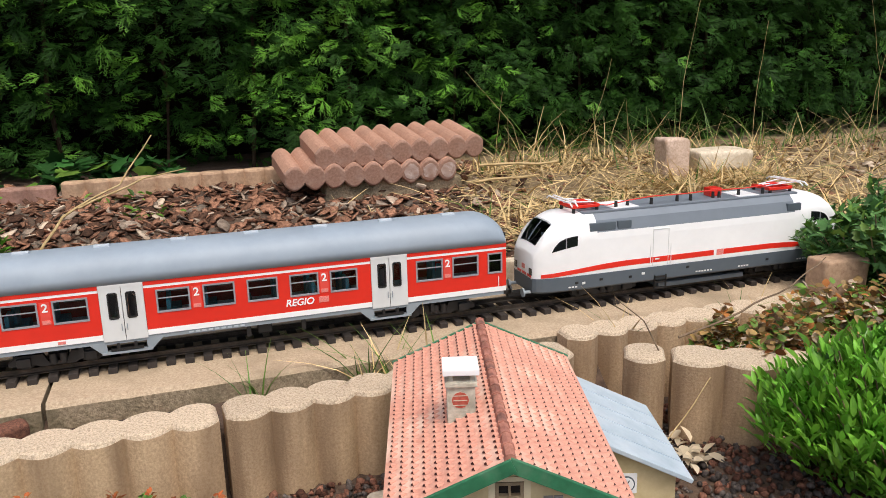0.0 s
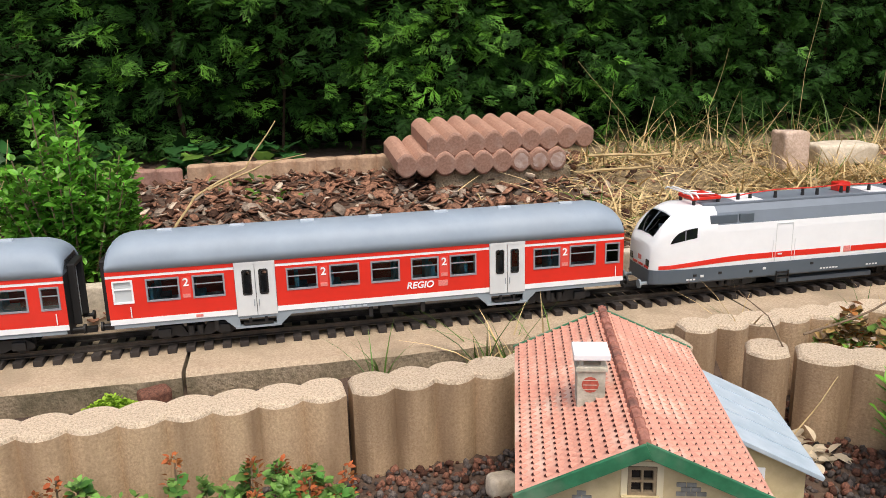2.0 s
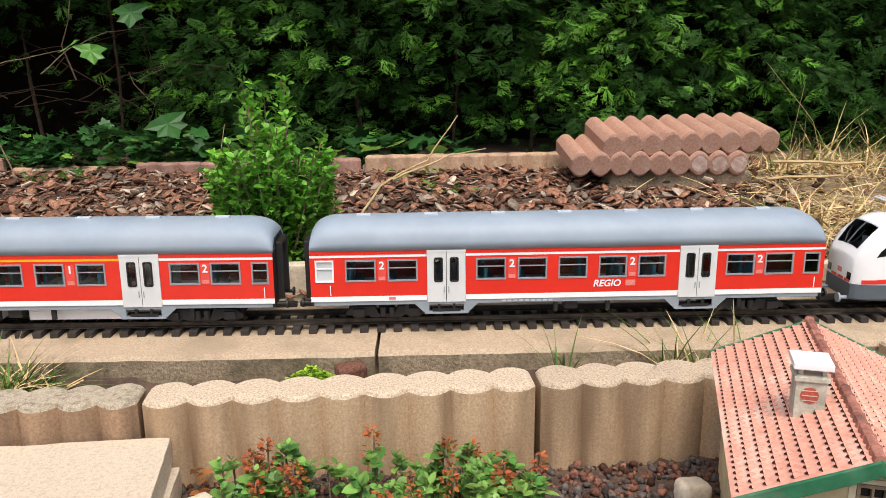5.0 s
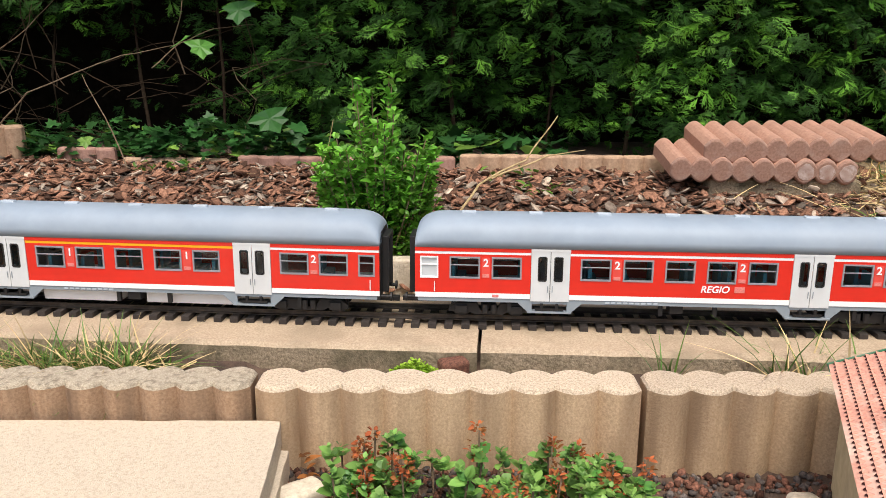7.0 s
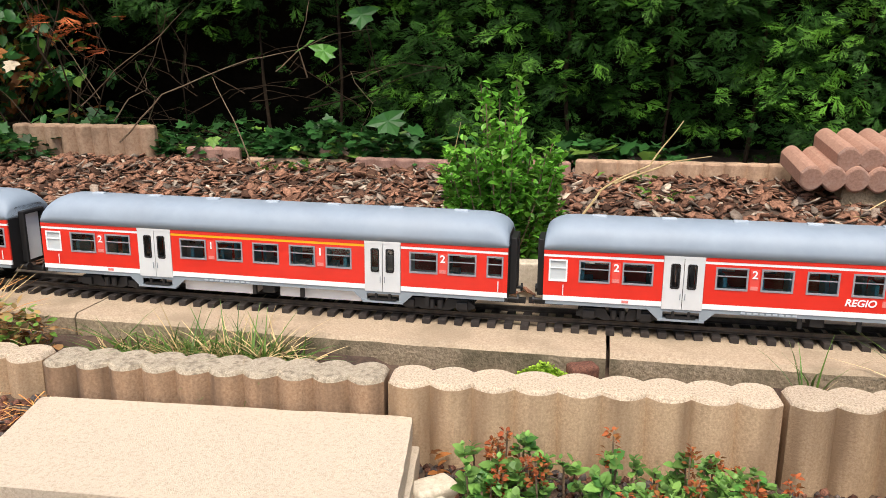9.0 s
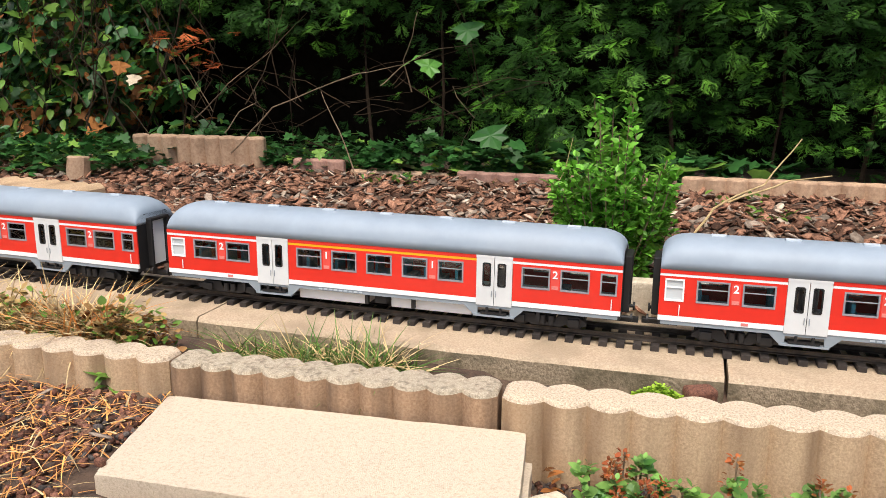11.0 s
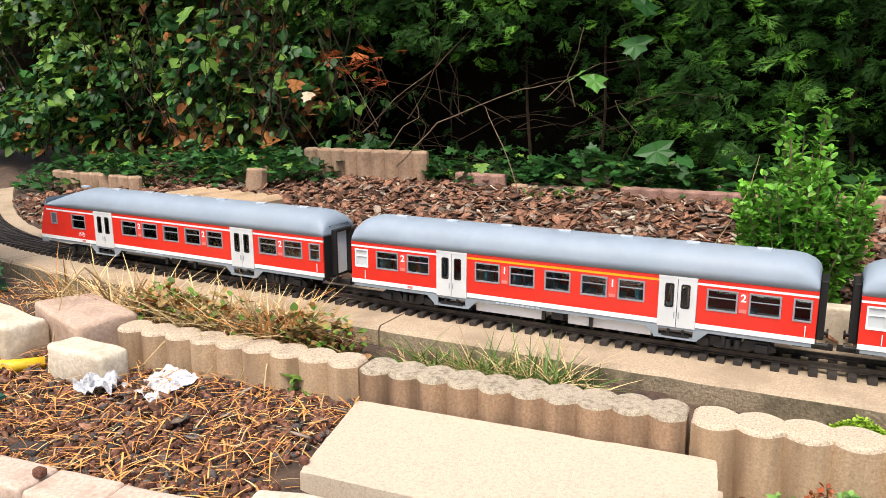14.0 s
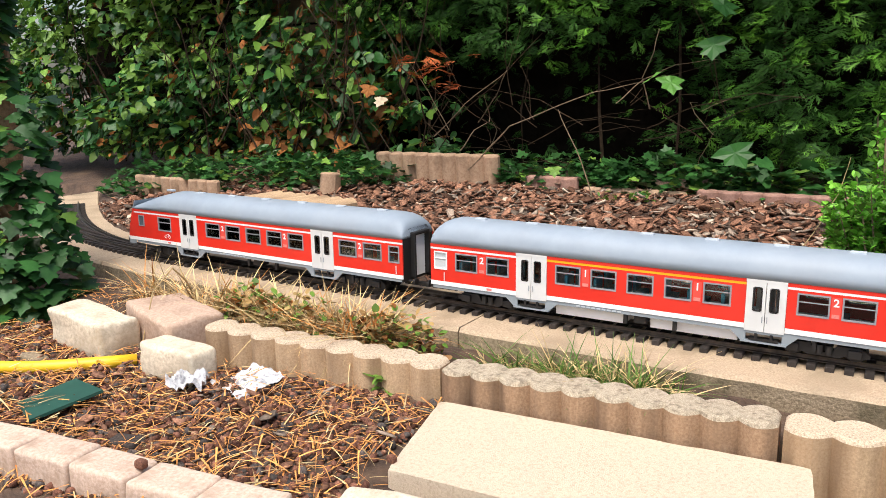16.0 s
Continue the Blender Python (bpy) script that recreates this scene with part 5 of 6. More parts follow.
def frond_template(seed, n=8):
    """A flat, feathery conifer spray one unit long, along +x."""
    r = random.Random(seed)
    vs, fs = [], []
    def blade(p, ang, ln, w):
        c, s = math.cos(ang), math.sin(ang)
        k = len(vs)
        for u, v in ((0, 0), (0.45, w), (1, 0), (0.45, -w)):
            vs.append((p[0] + (u * c - v * s) * ln, p[1] + (u * s + v * c) * ln, p[2] - 0.10 * ln * u + r.uniform(-0.01, 0.01)))
        fs.append((k, k + 1, k + 2, k + 3))
    blade((0, 0, 0), 0, 1.0, 0.02)
    for i in range(n):
        t = 0.10 + 0.86 * i / (n - 1)
        ln = (0.38 * (1 - t) ** 0.8 + 0.12) * r.uniform(0.6, 1.3)
        p = (t, 0.10 * math.sin(t * 2.6), -0.30 * t * t)
        for sgn in (-1, 1):
            if r.random() < 0.12:
                continue
            a = sgn * radians(r.uniform(24, 50))
            blade(p, a, ln, 0.085)
            if ln > 0.24:
                for u, w in ((0.35, 1), (0.55, -1), (0.72, 1)):
                    q = (p[0] + math.cos(a) * ln * u, p[1] + math.sin(a) * ln * u, p[2] - 0.10 * ln * u)
                    blade(q, a - w * sgn * radians(38), ln * 0.42, 0.12)
    return np.array(vs), fs


def leaf_template(width=0.5, fold=0.12, curl=0.15):
    """An oval leaf one unit long, along +x, folded at its middle rib."""
    vs, fs = [], []
    for t, w in ((0, 0.03), (0.25, 0.85), (0.55, 1.0), (0.82, 0.6), (1.0, 0.03)):
        z = -curl * t * t
        vs += [(t, -w * width / 2, z + fold * w), (t, 0, z), (t, w * width / 2, z + fold * w)]
    for i in range(4):
        a = i * 3
        fs += [(a, a + 1, a + 4, a + 3), (a + 1, a + 2, a + 5, a + 4)]
    return np.array(vs), fs


def ivy_template():
    """A five-pointed leaf."""
    pts = [(0.0, 0.0), (-0.12, 0.28), (0.12, 0.62), (0.34, 0.34), (0.62, 0.44), (0.66, 0.2), (1.0, 0.0), (0.66, -0.2), (0.62, -0.44), (0.34, -0.34), (0.12, -0.62), (-0.12, -0.28)]
    vs = [(0.3, 0, -0.05)] + [(x, y, -0.16 * (abs(y) + x * x) + (0.05 if i % 2 == 0 else -0.03)) for i, (x, y) in enumerate(pts)]
    fs = [(0, i + 1, (i + 1) % 12 + 1) for i in range(12)]
    return np.array(vs), fs


def blade_template(bend=0.35, w=0.022):
    vs, fs = [], []
    for i in range(5):
        t = i / 4
        ww = w * (1 - t * 0.9)
        vs += [(t, -ww, bend * (1 - (1 - t) ** 2) * 0.0 - bend * t * t), (t, ww, -bend * t * t)]
    for i in range(4):
        fs.append((2 * i, 2 * i + 1, 2 * i + 3, 2 * i + 2))
    return np.array(vs), fs


def chip_template(seed):
    """A torn, flat flake of bark."""
    r = random.Random(seed)
    n = r.randrange(5, 9)
    wide, bow = r.uniform(0.16, 0.34), r.uniform(-0.12, 0.12)
    top, bot = [], []
    for i in range(n):
        a = (i + r.uniform(-0.3, 0.3)) * math.tau / n
        d = r.uniform(0.6, 1.15)
        x, y = 0.5 * math.cos(a) * d, wide * math.sin(a) * d
        z = bow * x * x * 4 + r.uniform(-0.02, 0.02)
        top.append((x, y, z + 0.04))
        bot.append((x * 1.02, y * 1.02, z - 0.04))
    fs = [tuple(range(n)), tuple(range(2 * n - 1, n - 1, -1))] + [(i, i + n, (i + 1) % n + n, (i + 1) % n) for i in range(n)]
    return np.array(top + bot), fs


def rock_template(seed):
    r = random.Random(seed)
    bm = bmesh.new()
    bmesh.ops.create_icosphere(bm, subdivisions=1, radius=0.5)
    bmesh.ops.subdivide_edges(bm, edges=bm.edges[:6], cuts=1)
    bmesh.ops.triangulate(bm, faces=bm.faces[:])
    vs = [tuple(v.co * r.uniform(0.72, 1.12)) for v in bm.verts]
    bm.verts.index_update()
    fs = [tuple(v.index for v in f.verts) for f in bm.faces]
    bm.free()
    return np.array(vs) * np.array((1, 0.85, 0.7)), fs


FRONDS = [frond_template(k) for k in range(4)]
LEAF = [leaf_template(0.5), leaf_template(0.62, 0.08, 0.3)]
NARROW = [leaf_template(0.30, 0.07, 0.08), leaf_template(0.36, 0.1, 0.22)]
ROUND = [leaf_template(0.85, 0.06, 0.12), leaf_template(0.75, 0.1, 0.25)]
IVY = [ivy_template()]
BLADES = [blade_template(0.15), blade_template(0.5), blade_template(0.95)]
CHIPS = [chip_template(k) for k in range(12)]
ROCKS = [rock_template(k) for k in range(5)]
SMALLROCKS = [(v * np.array((0.95, 1.05, 0.95)), f) for v, f in ROCKS]


def aim(p, d, size, spin=0.0):
    """A pose whose +x runs along d."""
    q = Vector(d).to_track_quat("X", "Z")
    return Matrix.Translation(p) @ q.to_matrix().to_4x4() @ Matrix.Rotation(spin, 4, "X") @ Matrix.Scale(size, 4)


def aim_face(p, d, n, size):
    """A pose whose +x runs along d and whose face looks along n."""
    x = Vector(d).normalized()
    z = Vector(n)
    z = (z - x * z.dot(x)).normalized()
    y = z.cross(x)
    m = Matrix((x, y, z)).transposed().to_4x4()
    return Matrix.Translation(p) @ m @ Matrix.Scale(size, 4)


# hedge
def hollow(x, z):
    """How deep the hedge's face is eaten back at a place: bare to the left, and low down."""
    bare = min(1.0, max(0.0, (-0.72 - x) / 0.35)) * min(1.0, max(0.0, (0.74 + 0.05 * math.sin(x * 5) - z) / 0.12))
    low = min(1.0, max(0.0, (0.36 + 0.05 * math.sin(x * 7 + 1) - z) / 0.14)) * (0.85 if x < 0.75 else 0.5)
    dark = 0.6 * max(0.0, 1 - ((x + 0.05) / 0.5) ** 2) * min(1.0, max(0.0, (0.6 - z) / 0.25))
    return max(bare, low, dark)


def build_hedge():
    hedge = thing("hedge", pose(0, 2.6, 0.15), "tall dark green conifer hedge with feathery sprays and black gaps", "hedge")
    base = Matrix.Translation((0, -2.6, -0.15))
    poses, picks = [], []
    for i in range(29000):
        x, z = U(-2.4, 3.2), U(0.2, 1.22)
        bulge = 0.07 * noise.noise((x * 2.3, z * 2.3, 1.0)) + 0.10 * noise.noise((x * 9, z * 11, 4.0))
        h = hollow(x, z)
        if noise.noise((x * 13, z * 15, 31)) + 0.6 * noise.noise((x * 29, z * 31, 8)) < -0.12:
            continue
        if rng.random() < h * 0.93:
            continue
        depth = U(0, 1) ** 1.4 * 0.20
        y = 2.47 + bulge + depth + 0.22 * h + max(0.0, 0.5 - z) * 0.1
        d = (U(-1, 1), U(-0.8, -0.1), U(-0.55, 0.3))
        n = (U(-0.8, 0.8), -0.75, U(0.0, 1.4))
        poses.append(base @ aim_face((x, y, z), d, n, U(0.034, 0.082)))
        # Brighter leaf for young tips; depth and x also choose it, painting in shade.
        young_lit = 0.5 * noise.noise((x * 4, z * 4, 14)) + 0.8 * noise.noise((x * 17, z * 17, 2)) - depth * 3.5 + float(np.interp(x, [-0.5, 0.5, 1.0, 1.4], [-0.06, 0.08, 0.0, -0.36])) > 0.0
        picks.append((rng.randrange(4), 1 if young_lit and rng.random() < 0.8 else 0))
    # Coarse sprays above the view, added to keep sky light out below.
    for i in range(2600):
        x, z = U(-4.2, 3.8), U(1.2, 2.0)
        poses.append(base @ aim((x, U(2.35, 3.2), z), (U(-1, 1), U(-1, 0.2), U(-0.4, 0.6)), U(0.25, 0.4), U(-1, 1)))
        picks.append((rng.randrange(4), 0))
    pieces("foliage", FRONDS, poses, [M_THUJA, M_THUJA_YOUNG_LIT], picks, "feathery green conifer sprays", "", hedge)
    # Near-black backing sheet: the shade deep in the hedge is in its colour.
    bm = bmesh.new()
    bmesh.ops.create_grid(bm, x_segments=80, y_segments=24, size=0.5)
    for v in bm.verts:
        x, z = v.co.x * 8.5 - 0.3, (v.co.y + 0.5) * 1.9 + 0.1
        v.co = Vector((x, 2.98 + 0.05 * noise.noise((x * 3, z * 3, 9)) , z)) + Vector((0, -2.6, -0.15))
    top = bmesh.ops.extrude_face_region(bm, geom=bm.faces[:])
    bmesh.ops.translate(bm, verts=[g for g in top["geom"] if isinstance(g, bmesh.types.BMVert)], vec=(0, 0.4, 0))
    part("inner_growth", bm, M_GLOOM, hedge, "near-black sheet behind the sprays, the hedge's inner shade put in its colour")
    for i in range(16):
        x = -2.3 + i * 0.33 + U(-0.1, 0.1)
        pts = [(x, 2.62 - 2.6, 0.0), (x + U(-0.03, 0.03), 2.62 - 2.6, 0.3), (x + U(-0.06, 0.06), 2.65 - 2.6, 0.7), (x + U(-0.1, 0.1), 2.7 - 2.6, 1.4)]
        part("stem", tube(pts, U(0.004, 0.008), 8, None, 0.5), M_STEM, hedge)


build_hedge()


def bush(name, label, cx, cy, z0, z1, rad, count, leaf, mats, shares, stems=7, tips=0, templ=None, squash=1.0, mat_stem=None, low=0.0, lift=0.0):
    """A small shrub: stems from one root and leaves round rising shoots."""
    b = thing(name, pose(cx, cy, z0), label, "shrub")
    bm = bmesh.new()
    shoots = []
    hgt = z1 - z0
    for i in range(stems):
        a = U(0, math.tau)
        r = rad * math.sqrt(U(0.02, 1)) * 0.9
        top = Vector((math.cos(a) * r, math.sin(a) * r * squash, hgt * (0.95 - 0.45 * (r / rad) ** 2) * U(0.55 if low else 0.82, 1.03)))
        if i < tips:
            top = Vector((U(-0.35, 0.35) * rad, U(-0.3, 0.3) * rad, hgt * U(0.96, 1.06)))
        pts = [Vector((math.cos(a) * 0.012, math.sin(a) * 0.012, 0)), Vector((top.x * 0.65, top.y * 0.65, top.z * 0.4)), top]
        fine = [pts[0].lerp(pts[1], t).lerp(pts[1].lerp(pts[2], t), t) for t in np.linspace(0, 1, 7)]
        tube(fine, 0.0026, 5, bm, 0.4)
        shoots.append(fine)
    tagged(part("woody_growth", bm, mat_stem or M_TWIG, b), kind="stuff")
    poses, picks = [], []
    for i in range(count):
        sh = shoots[i % len(shoots)]
        t = U(0.12, 1.0) ** 0.75
        k = min(5, int(t * 6))
        p = sh[k].lerp(sh[k + 1], t * 6 - k) if t < 1 else sh[6].copy()
        ax = (sh[k + 1] - sh[k]).normalized()
        d = (Vector((U(-1, 1), U(-1, 1), U(-0.3, 0.5) + lift)).normalized() + ax * 0.7).normalized()
        spread = rad * 0.2 * (1 - 0.65 * t)
        p += Vector((U(-1, 1), U(-1, 1), U(-0.6, 0.6))) * spread
        poses.append(aim(p, d, leaf * U(0.7, 1.2), U(-0.8, 0.8)))
        picks.append((rng.randrange(len(templ or LEAF)), rng.choices(range(len(mats)), shares)[0]))
    pieces("leaves", templ or LEAF, poses, mats, picks, "", "", b)
    return b


bush("boxwood_shrub", "small bright green boxwood shrub growing in bark mulch", -0.322, 1.50, 0.14, 0.49, 0.128, 8500, 0.0175, [M_BOX, M_PALELEAF], [0.85, 0.15], 110, 4, low=0.2)
bush("privet_shrub", "leafy bright green shrub beside the model house", 0.935, 0.80, 0.0, 0.215, 0.245, 14000, 0.0225, [M_PRIVET, M_BOX], [0.75, 0.25], 170, 0, templ=NARROW, squash=0.75, low=0.1, lift=1.0)
bush("garden_shrub", "green shrub with cut leaves beside the locomotive", 1.27, 1.15, 0.09, 0.325, 0.19, 5200, 0.022, [M_CUTLEAF, M_GRASS], [0.75, 0.25], 60, 0, templ=IVY + NARROW)


def ground_leaves(name, label, category, spots, count, leaf, mats, shares, templ, up=0.6, height=0.05, kind="stuff"):
    """Low leaves scattered over ovals (x, y, rx, ry), lifted above the ground."""
    poses, picks = [], []
    for i in range(count):
        cx, cy, rx, ry = rng.choice(spots)
        a, r = U(0, math.tau), math.sqrt(rng.random())
        x, y = cx + math.cos(a) * r * rx, cy + math.sin(a) * r * ry
        z = ground_z(x, y) + 0.004 + height * rng.random() * (1.1 - r * 0.6)
        d = (U(-1, 1), U(-1, 0.6), U(-0.3, up))
        poses.append(aim((x, y, z), d, leaf * U(0.6, 1.25), U(-0.5, 0.5)))
        picks.append((rng.randrange(len(templ)), rng.choices(range(len(mats)), shares)[0]))
    return pieces(name, templ, poses, mats, picks, label, category, None, kind)


# ivy and leafy bank to the far left, on a board fence
ground_leaves("ivy_ground_cover", "dark green ivy creeping along the foot of the hedge", "ivy", [(-0.95, 2.36, 0.25, 0.12), (-1.3, 2.4, 0.3, 0.14), (-1.75, 2.44, 0.3, 0.12), (-2.1, 2.2, 0.3, 0.18), (-2.5, 2.15, 0.35, 0.2), (-2.9, 2.1, 0.3, 0.2)], 2300, 0.033, [M_IVY, M_PALELEAF], [0.9, 0.1], IVY, 0.5, 0.13)
ground_leaves("ivy_ground_cover", "sparse ivy and bramble leaves under the hedge", "ivy", [(-0.12, 2.32, 0.18, 0.06), (-0.55, 2.34, 0.2, 0.06), (-0.7, 2.3, 0.15, 0.05)], 240, 0.05, [M_IVY, M_PALELEAF], [0.85, 0.15], IVY, 0.4, 0.12)


def leafy_bank():
    b = thing("leafy_bank", pose(-2.9, 2.4, 0.15), "tangled bank of green, yellow and withered brown leaves", "climbing shrub")
    off = Matrix.Translation((2.9, -2.4, -0.15))
    poses, picks = [], []
    for i in range(13000):
        x = U(-4.4, -1.85)
        z = U(0.25, 1.45)
        if x > -2.3 and z > 0.55 + (-1.9 - x) * 0.9 + 0.2 * noise.noise((x * 5, z * 5, 2)):
            continue
        y = 2.42 + (-2.0 - x) * -0.08 + 0.16 * noise.noise((x * 3, z * 3, 6)) + U(0, 0.3)
        if noise.noise((x * 4, z * 4, 11)) < -0.28:
            continue
        warm = noise.noise((x * 2.2, z * 2.2, 20)) + 0.22 * (0.8 - abs(x + 2.45) * 2.5)
        k = rng.choices((0, 1, 2), (0.64, 0.30, 0.06))[0]
        if warm > 0.1 and rng.random() < 0.22:
            k = 2
        if -2.85 < x < -2.05 and rng.random() < 0.07:
            k = 2
        if x < -2.9 and z > 0.68 and rng.random() < 0.6:
            k = 1
        poses.append(off @ aim((x, y, z), (U(-0.8, 0.8), U(-1, -0.1), U(-0.95, 0.2)), U(0.026, 0.062), U(-0.7, 0.7)))
        picks.append((rng.randrange(3), k))
    pieces("leaves", IVY + LEAF, poses, [M_IVY, M_PALELEAF, M_RUST], picks, "", "", b)
    bm = bmesh.new()
    for i in range(90):
        x, z = U(-3.8, -1.75), U(0.2, 0.5)
        pts = [Vector((x + 2.9, U(2.3, 2.6) - 2.4, z - 0.15))]
        for k in range(5):
            pts.append(pts[-1] + Vector((U(-0.09, 0.09), U(-0.05, 0.04), U(0.04, 0.16))))
        tube(pts, U(0.0018, 0.0045), 5, bm, 0.4)
    tagged(part("woody_growth", bm, M_STEM, b, "bare brown stems"), kind="stuff")


leafy_bank()


def near_ivy():
    b = thing("ivy_column", pose(-1.96, 1.02, 0.0), "post overgrown with dark green ivy beside the stone blocks", "ivy")
    part("trunk", tube([(-0.16, 0.0, 0), (-0.17, 0.01, 0.4), (-0.15, 0, 0.9), (-0.16, 0, 1.5)], 0.05, 10, None, 0.8), M_TWIG, b, "rough brown trunk")
    poses, picks = [], []
    for i in range(1900):
        z = 0.04 + 1.3 * U(0, 1) ** 2.2
        w = (0.17 if z < 0.55 else 0.085) + 0.04 * noise.noise((z * 4, 3, 0)) - 0.03 * z
        a = U(math.pi * 0.9, math.tau * 1.08)
        p = (-0.15 + math.cos(a) * w * U(0.6, 1.1) + 0.02 * math.sin(z * 9), math.sin(a) * w * U(0.6, 1.1), z)
        poses.append(aim(p, (math.cos(a) + U(-0.6, 0.6), math.sin(a) - 0.2, U(-1.1, -0.1)), U(0.026, 0.048), U(-0.5, 0.5)))
        picks.append((0, rng.choices((0, 1), (0.95, 0.05))[0]))
    pieces("leaves", IVY, poses, [M_IVY, M_PALELEAF], picks, "", "", b)


near_ivy()


def board_fence():
    f = thing("board_fence", pose(-3.0, 2.80, 0.1), "weathered brown wooden board fence behind the leaves", "fence")
    for k in range(11):
        z = 0.05 + k * 0.135
        part("board", box(0.05, 0.62, -0.012 - 0.004 * (k % 2), 0.010, z, z + 0.125, 0.003), M_FENCE, f)
    for x in (0.06, 0.54):
        part("post", box(x, x + 0.07, 0.012, 0.08, -0.1, 1.6, 0.004), M_FENCE, f)


board_fence()


# single large leaves, dry stems and branches
def twig(name, label, pts, r, mat=None, taper=0.4):
    fine = []
    P = [Vector(p) for p in pts]
    for a, b in zip(P, P[1:]):
        for t in np.linspace(0, 1, 5)[:-1]:
            q = a.lerp(b, t)
            fine.append(q + noise.noise_vector(q * 14) * 0.006)
    fine.append(P[-1])
    solo(name, tube(fine, r, 6, None, taper), mat or M_TWIG, Matrix.Identity(4), label, "twig", "dry twigs under the hedge")


for i in range(42):
    x, z = U(-1.9, -0.75), U(0.22, 0.5)
    pts = [(x, U(2.3, 2.6), z)]
    d = Vector((U(-1, 1), U(-0.3, 0.3), U(0.1, 1.0))).normalized() * U(0.09, 0.2)
    for k in range(3):
        d = d + Vector((U(-0.06, 0.06), U(-0.03, 0.03), U(-0.07, 0.03)))
        pts.append(tuple(Vector(pts[-1]) + d))
    twig("dry_twig", "thin bare brown twig inside the hedge", pts, U(0.001, 0.0022), M_TWIG if i % 4 == 0 else M_STEM)
twig("dry_twig", "long pale bent twig leaning from the mulch", [(-1.55, 2.2, 0.28), (-1.40, 2.2, 0.42), (-1.15, 2.25, 0.52), (-1.0, 2.3, 0.55)], 0.0025)
twig("dry_twig", "pale dry stem leaning up from the mulch", [(-0.47, 1.49, 0.17), (-0.46, 1.49, 0.26), (-0.41, 1.49, 0.36), (-0.40, 1.49, 0.42)], 0.0014, M_STRAW)
twig("dry_twig", "pale arching dry stem rising behind the coaches", [(-0.20, 1.62, 0.19), (-0.15, 1.70, 0.27), (-0.05, 1.8, 0.31), (0.02, 1.85, 0.40)], 0.003, M_STRAW)
twig("dry_twig", "pale arching dry stem rising behind the coaches", [(-0.12, 1.72, 0.28), (0.0, 1.8, 0.32), (0.08, 1.82, 0.33)], 0.0025, M_STRAW)
twig("dry_twig", "thin yellow stem hanging before the hedge", [(-1.10, 2.12, 0.23), (-1.16, 2.15, 0.36), (-1.24, 2.2, 0.47)], 0.0022, M_TWIG)
twig("wooden_stick", "pale thin stick lying beside the stacked stones", [(0.80, 2.02, 0.26), (1.02, 2.0, 0.262)], 0.004, M_STRAW, 0.9)
twig("wooden_stick", "pale thin stick lying beside the stacked stones", [(0.78, 2.0, 0.225), (0.95, 1.97, 0.235)], 0.004, M_STRAW, 0.9)
for x, y, z, l in ((1.45, 2.1, 0.2, 0.5), (1.75, 2.15, 0.2, 0.42), (1.2, 2.15, 0.2, 0.32), (2.05, 2.0, 0.2, 0.4), (0.98, 2.1, 0.2, 0.3), (2.2, 2.1, 0.2, 0.5), (0.9, 2.15, 0.2, 0.24)):
    s = U(-0.12, 0.12)
    twig("dry_twig", "tall thin dry grass stalk before the hedge", [(x, y, z), (x + s * 0.4, y, z + l * 0.5), (x + s * 1.6, y - 0.02, z + l)], 0.001, M_STRAW)
twig("dry_twig", "pale dry twig arching over the edging stones", [(0.66, 0.93, 0.04), (0.73, 0.96, 0.09), (0.80, 1.0, 0.12), (0.84, 1.02, 0.125)], 0.001, M_STRAW)
twig("dry_twig", "pale dry twig arching over the edging stones", [(0.70, 1.02, 0.04), (0.71, 1.03, 0.12), (0.69, 1.05, 0.17), (0.66, 1.08, 0.20)], 0.0016)
twig("dry_twig", "dry reddish twig trailing over the sedum", [(0.76, 1.06, 0.13), (0.86, 1.05, 0.16), (0.96, 1.06, 0.19), (1.04, 1.08, 0.22)], 0.002)
twig("dry_twig", "pale bent stem hanging over the stone blocks", [(-1.62, 1.12, 0.12), (-1.60, 1.06, 0.19), (-1.57, 0.98, 0.16), (-1.56, 0.92, 0.03)], 0.0022, M_STRAW)
twig("dry_twig", "pale bent stem beside the control coach", [(-1.55, 1.12, 0.1), (-1.48, 1.10, 0.17), (-1.40, 1.08, 0.15), (-1.36, 1.06, 0.1)], 0.002, M_STRAW)
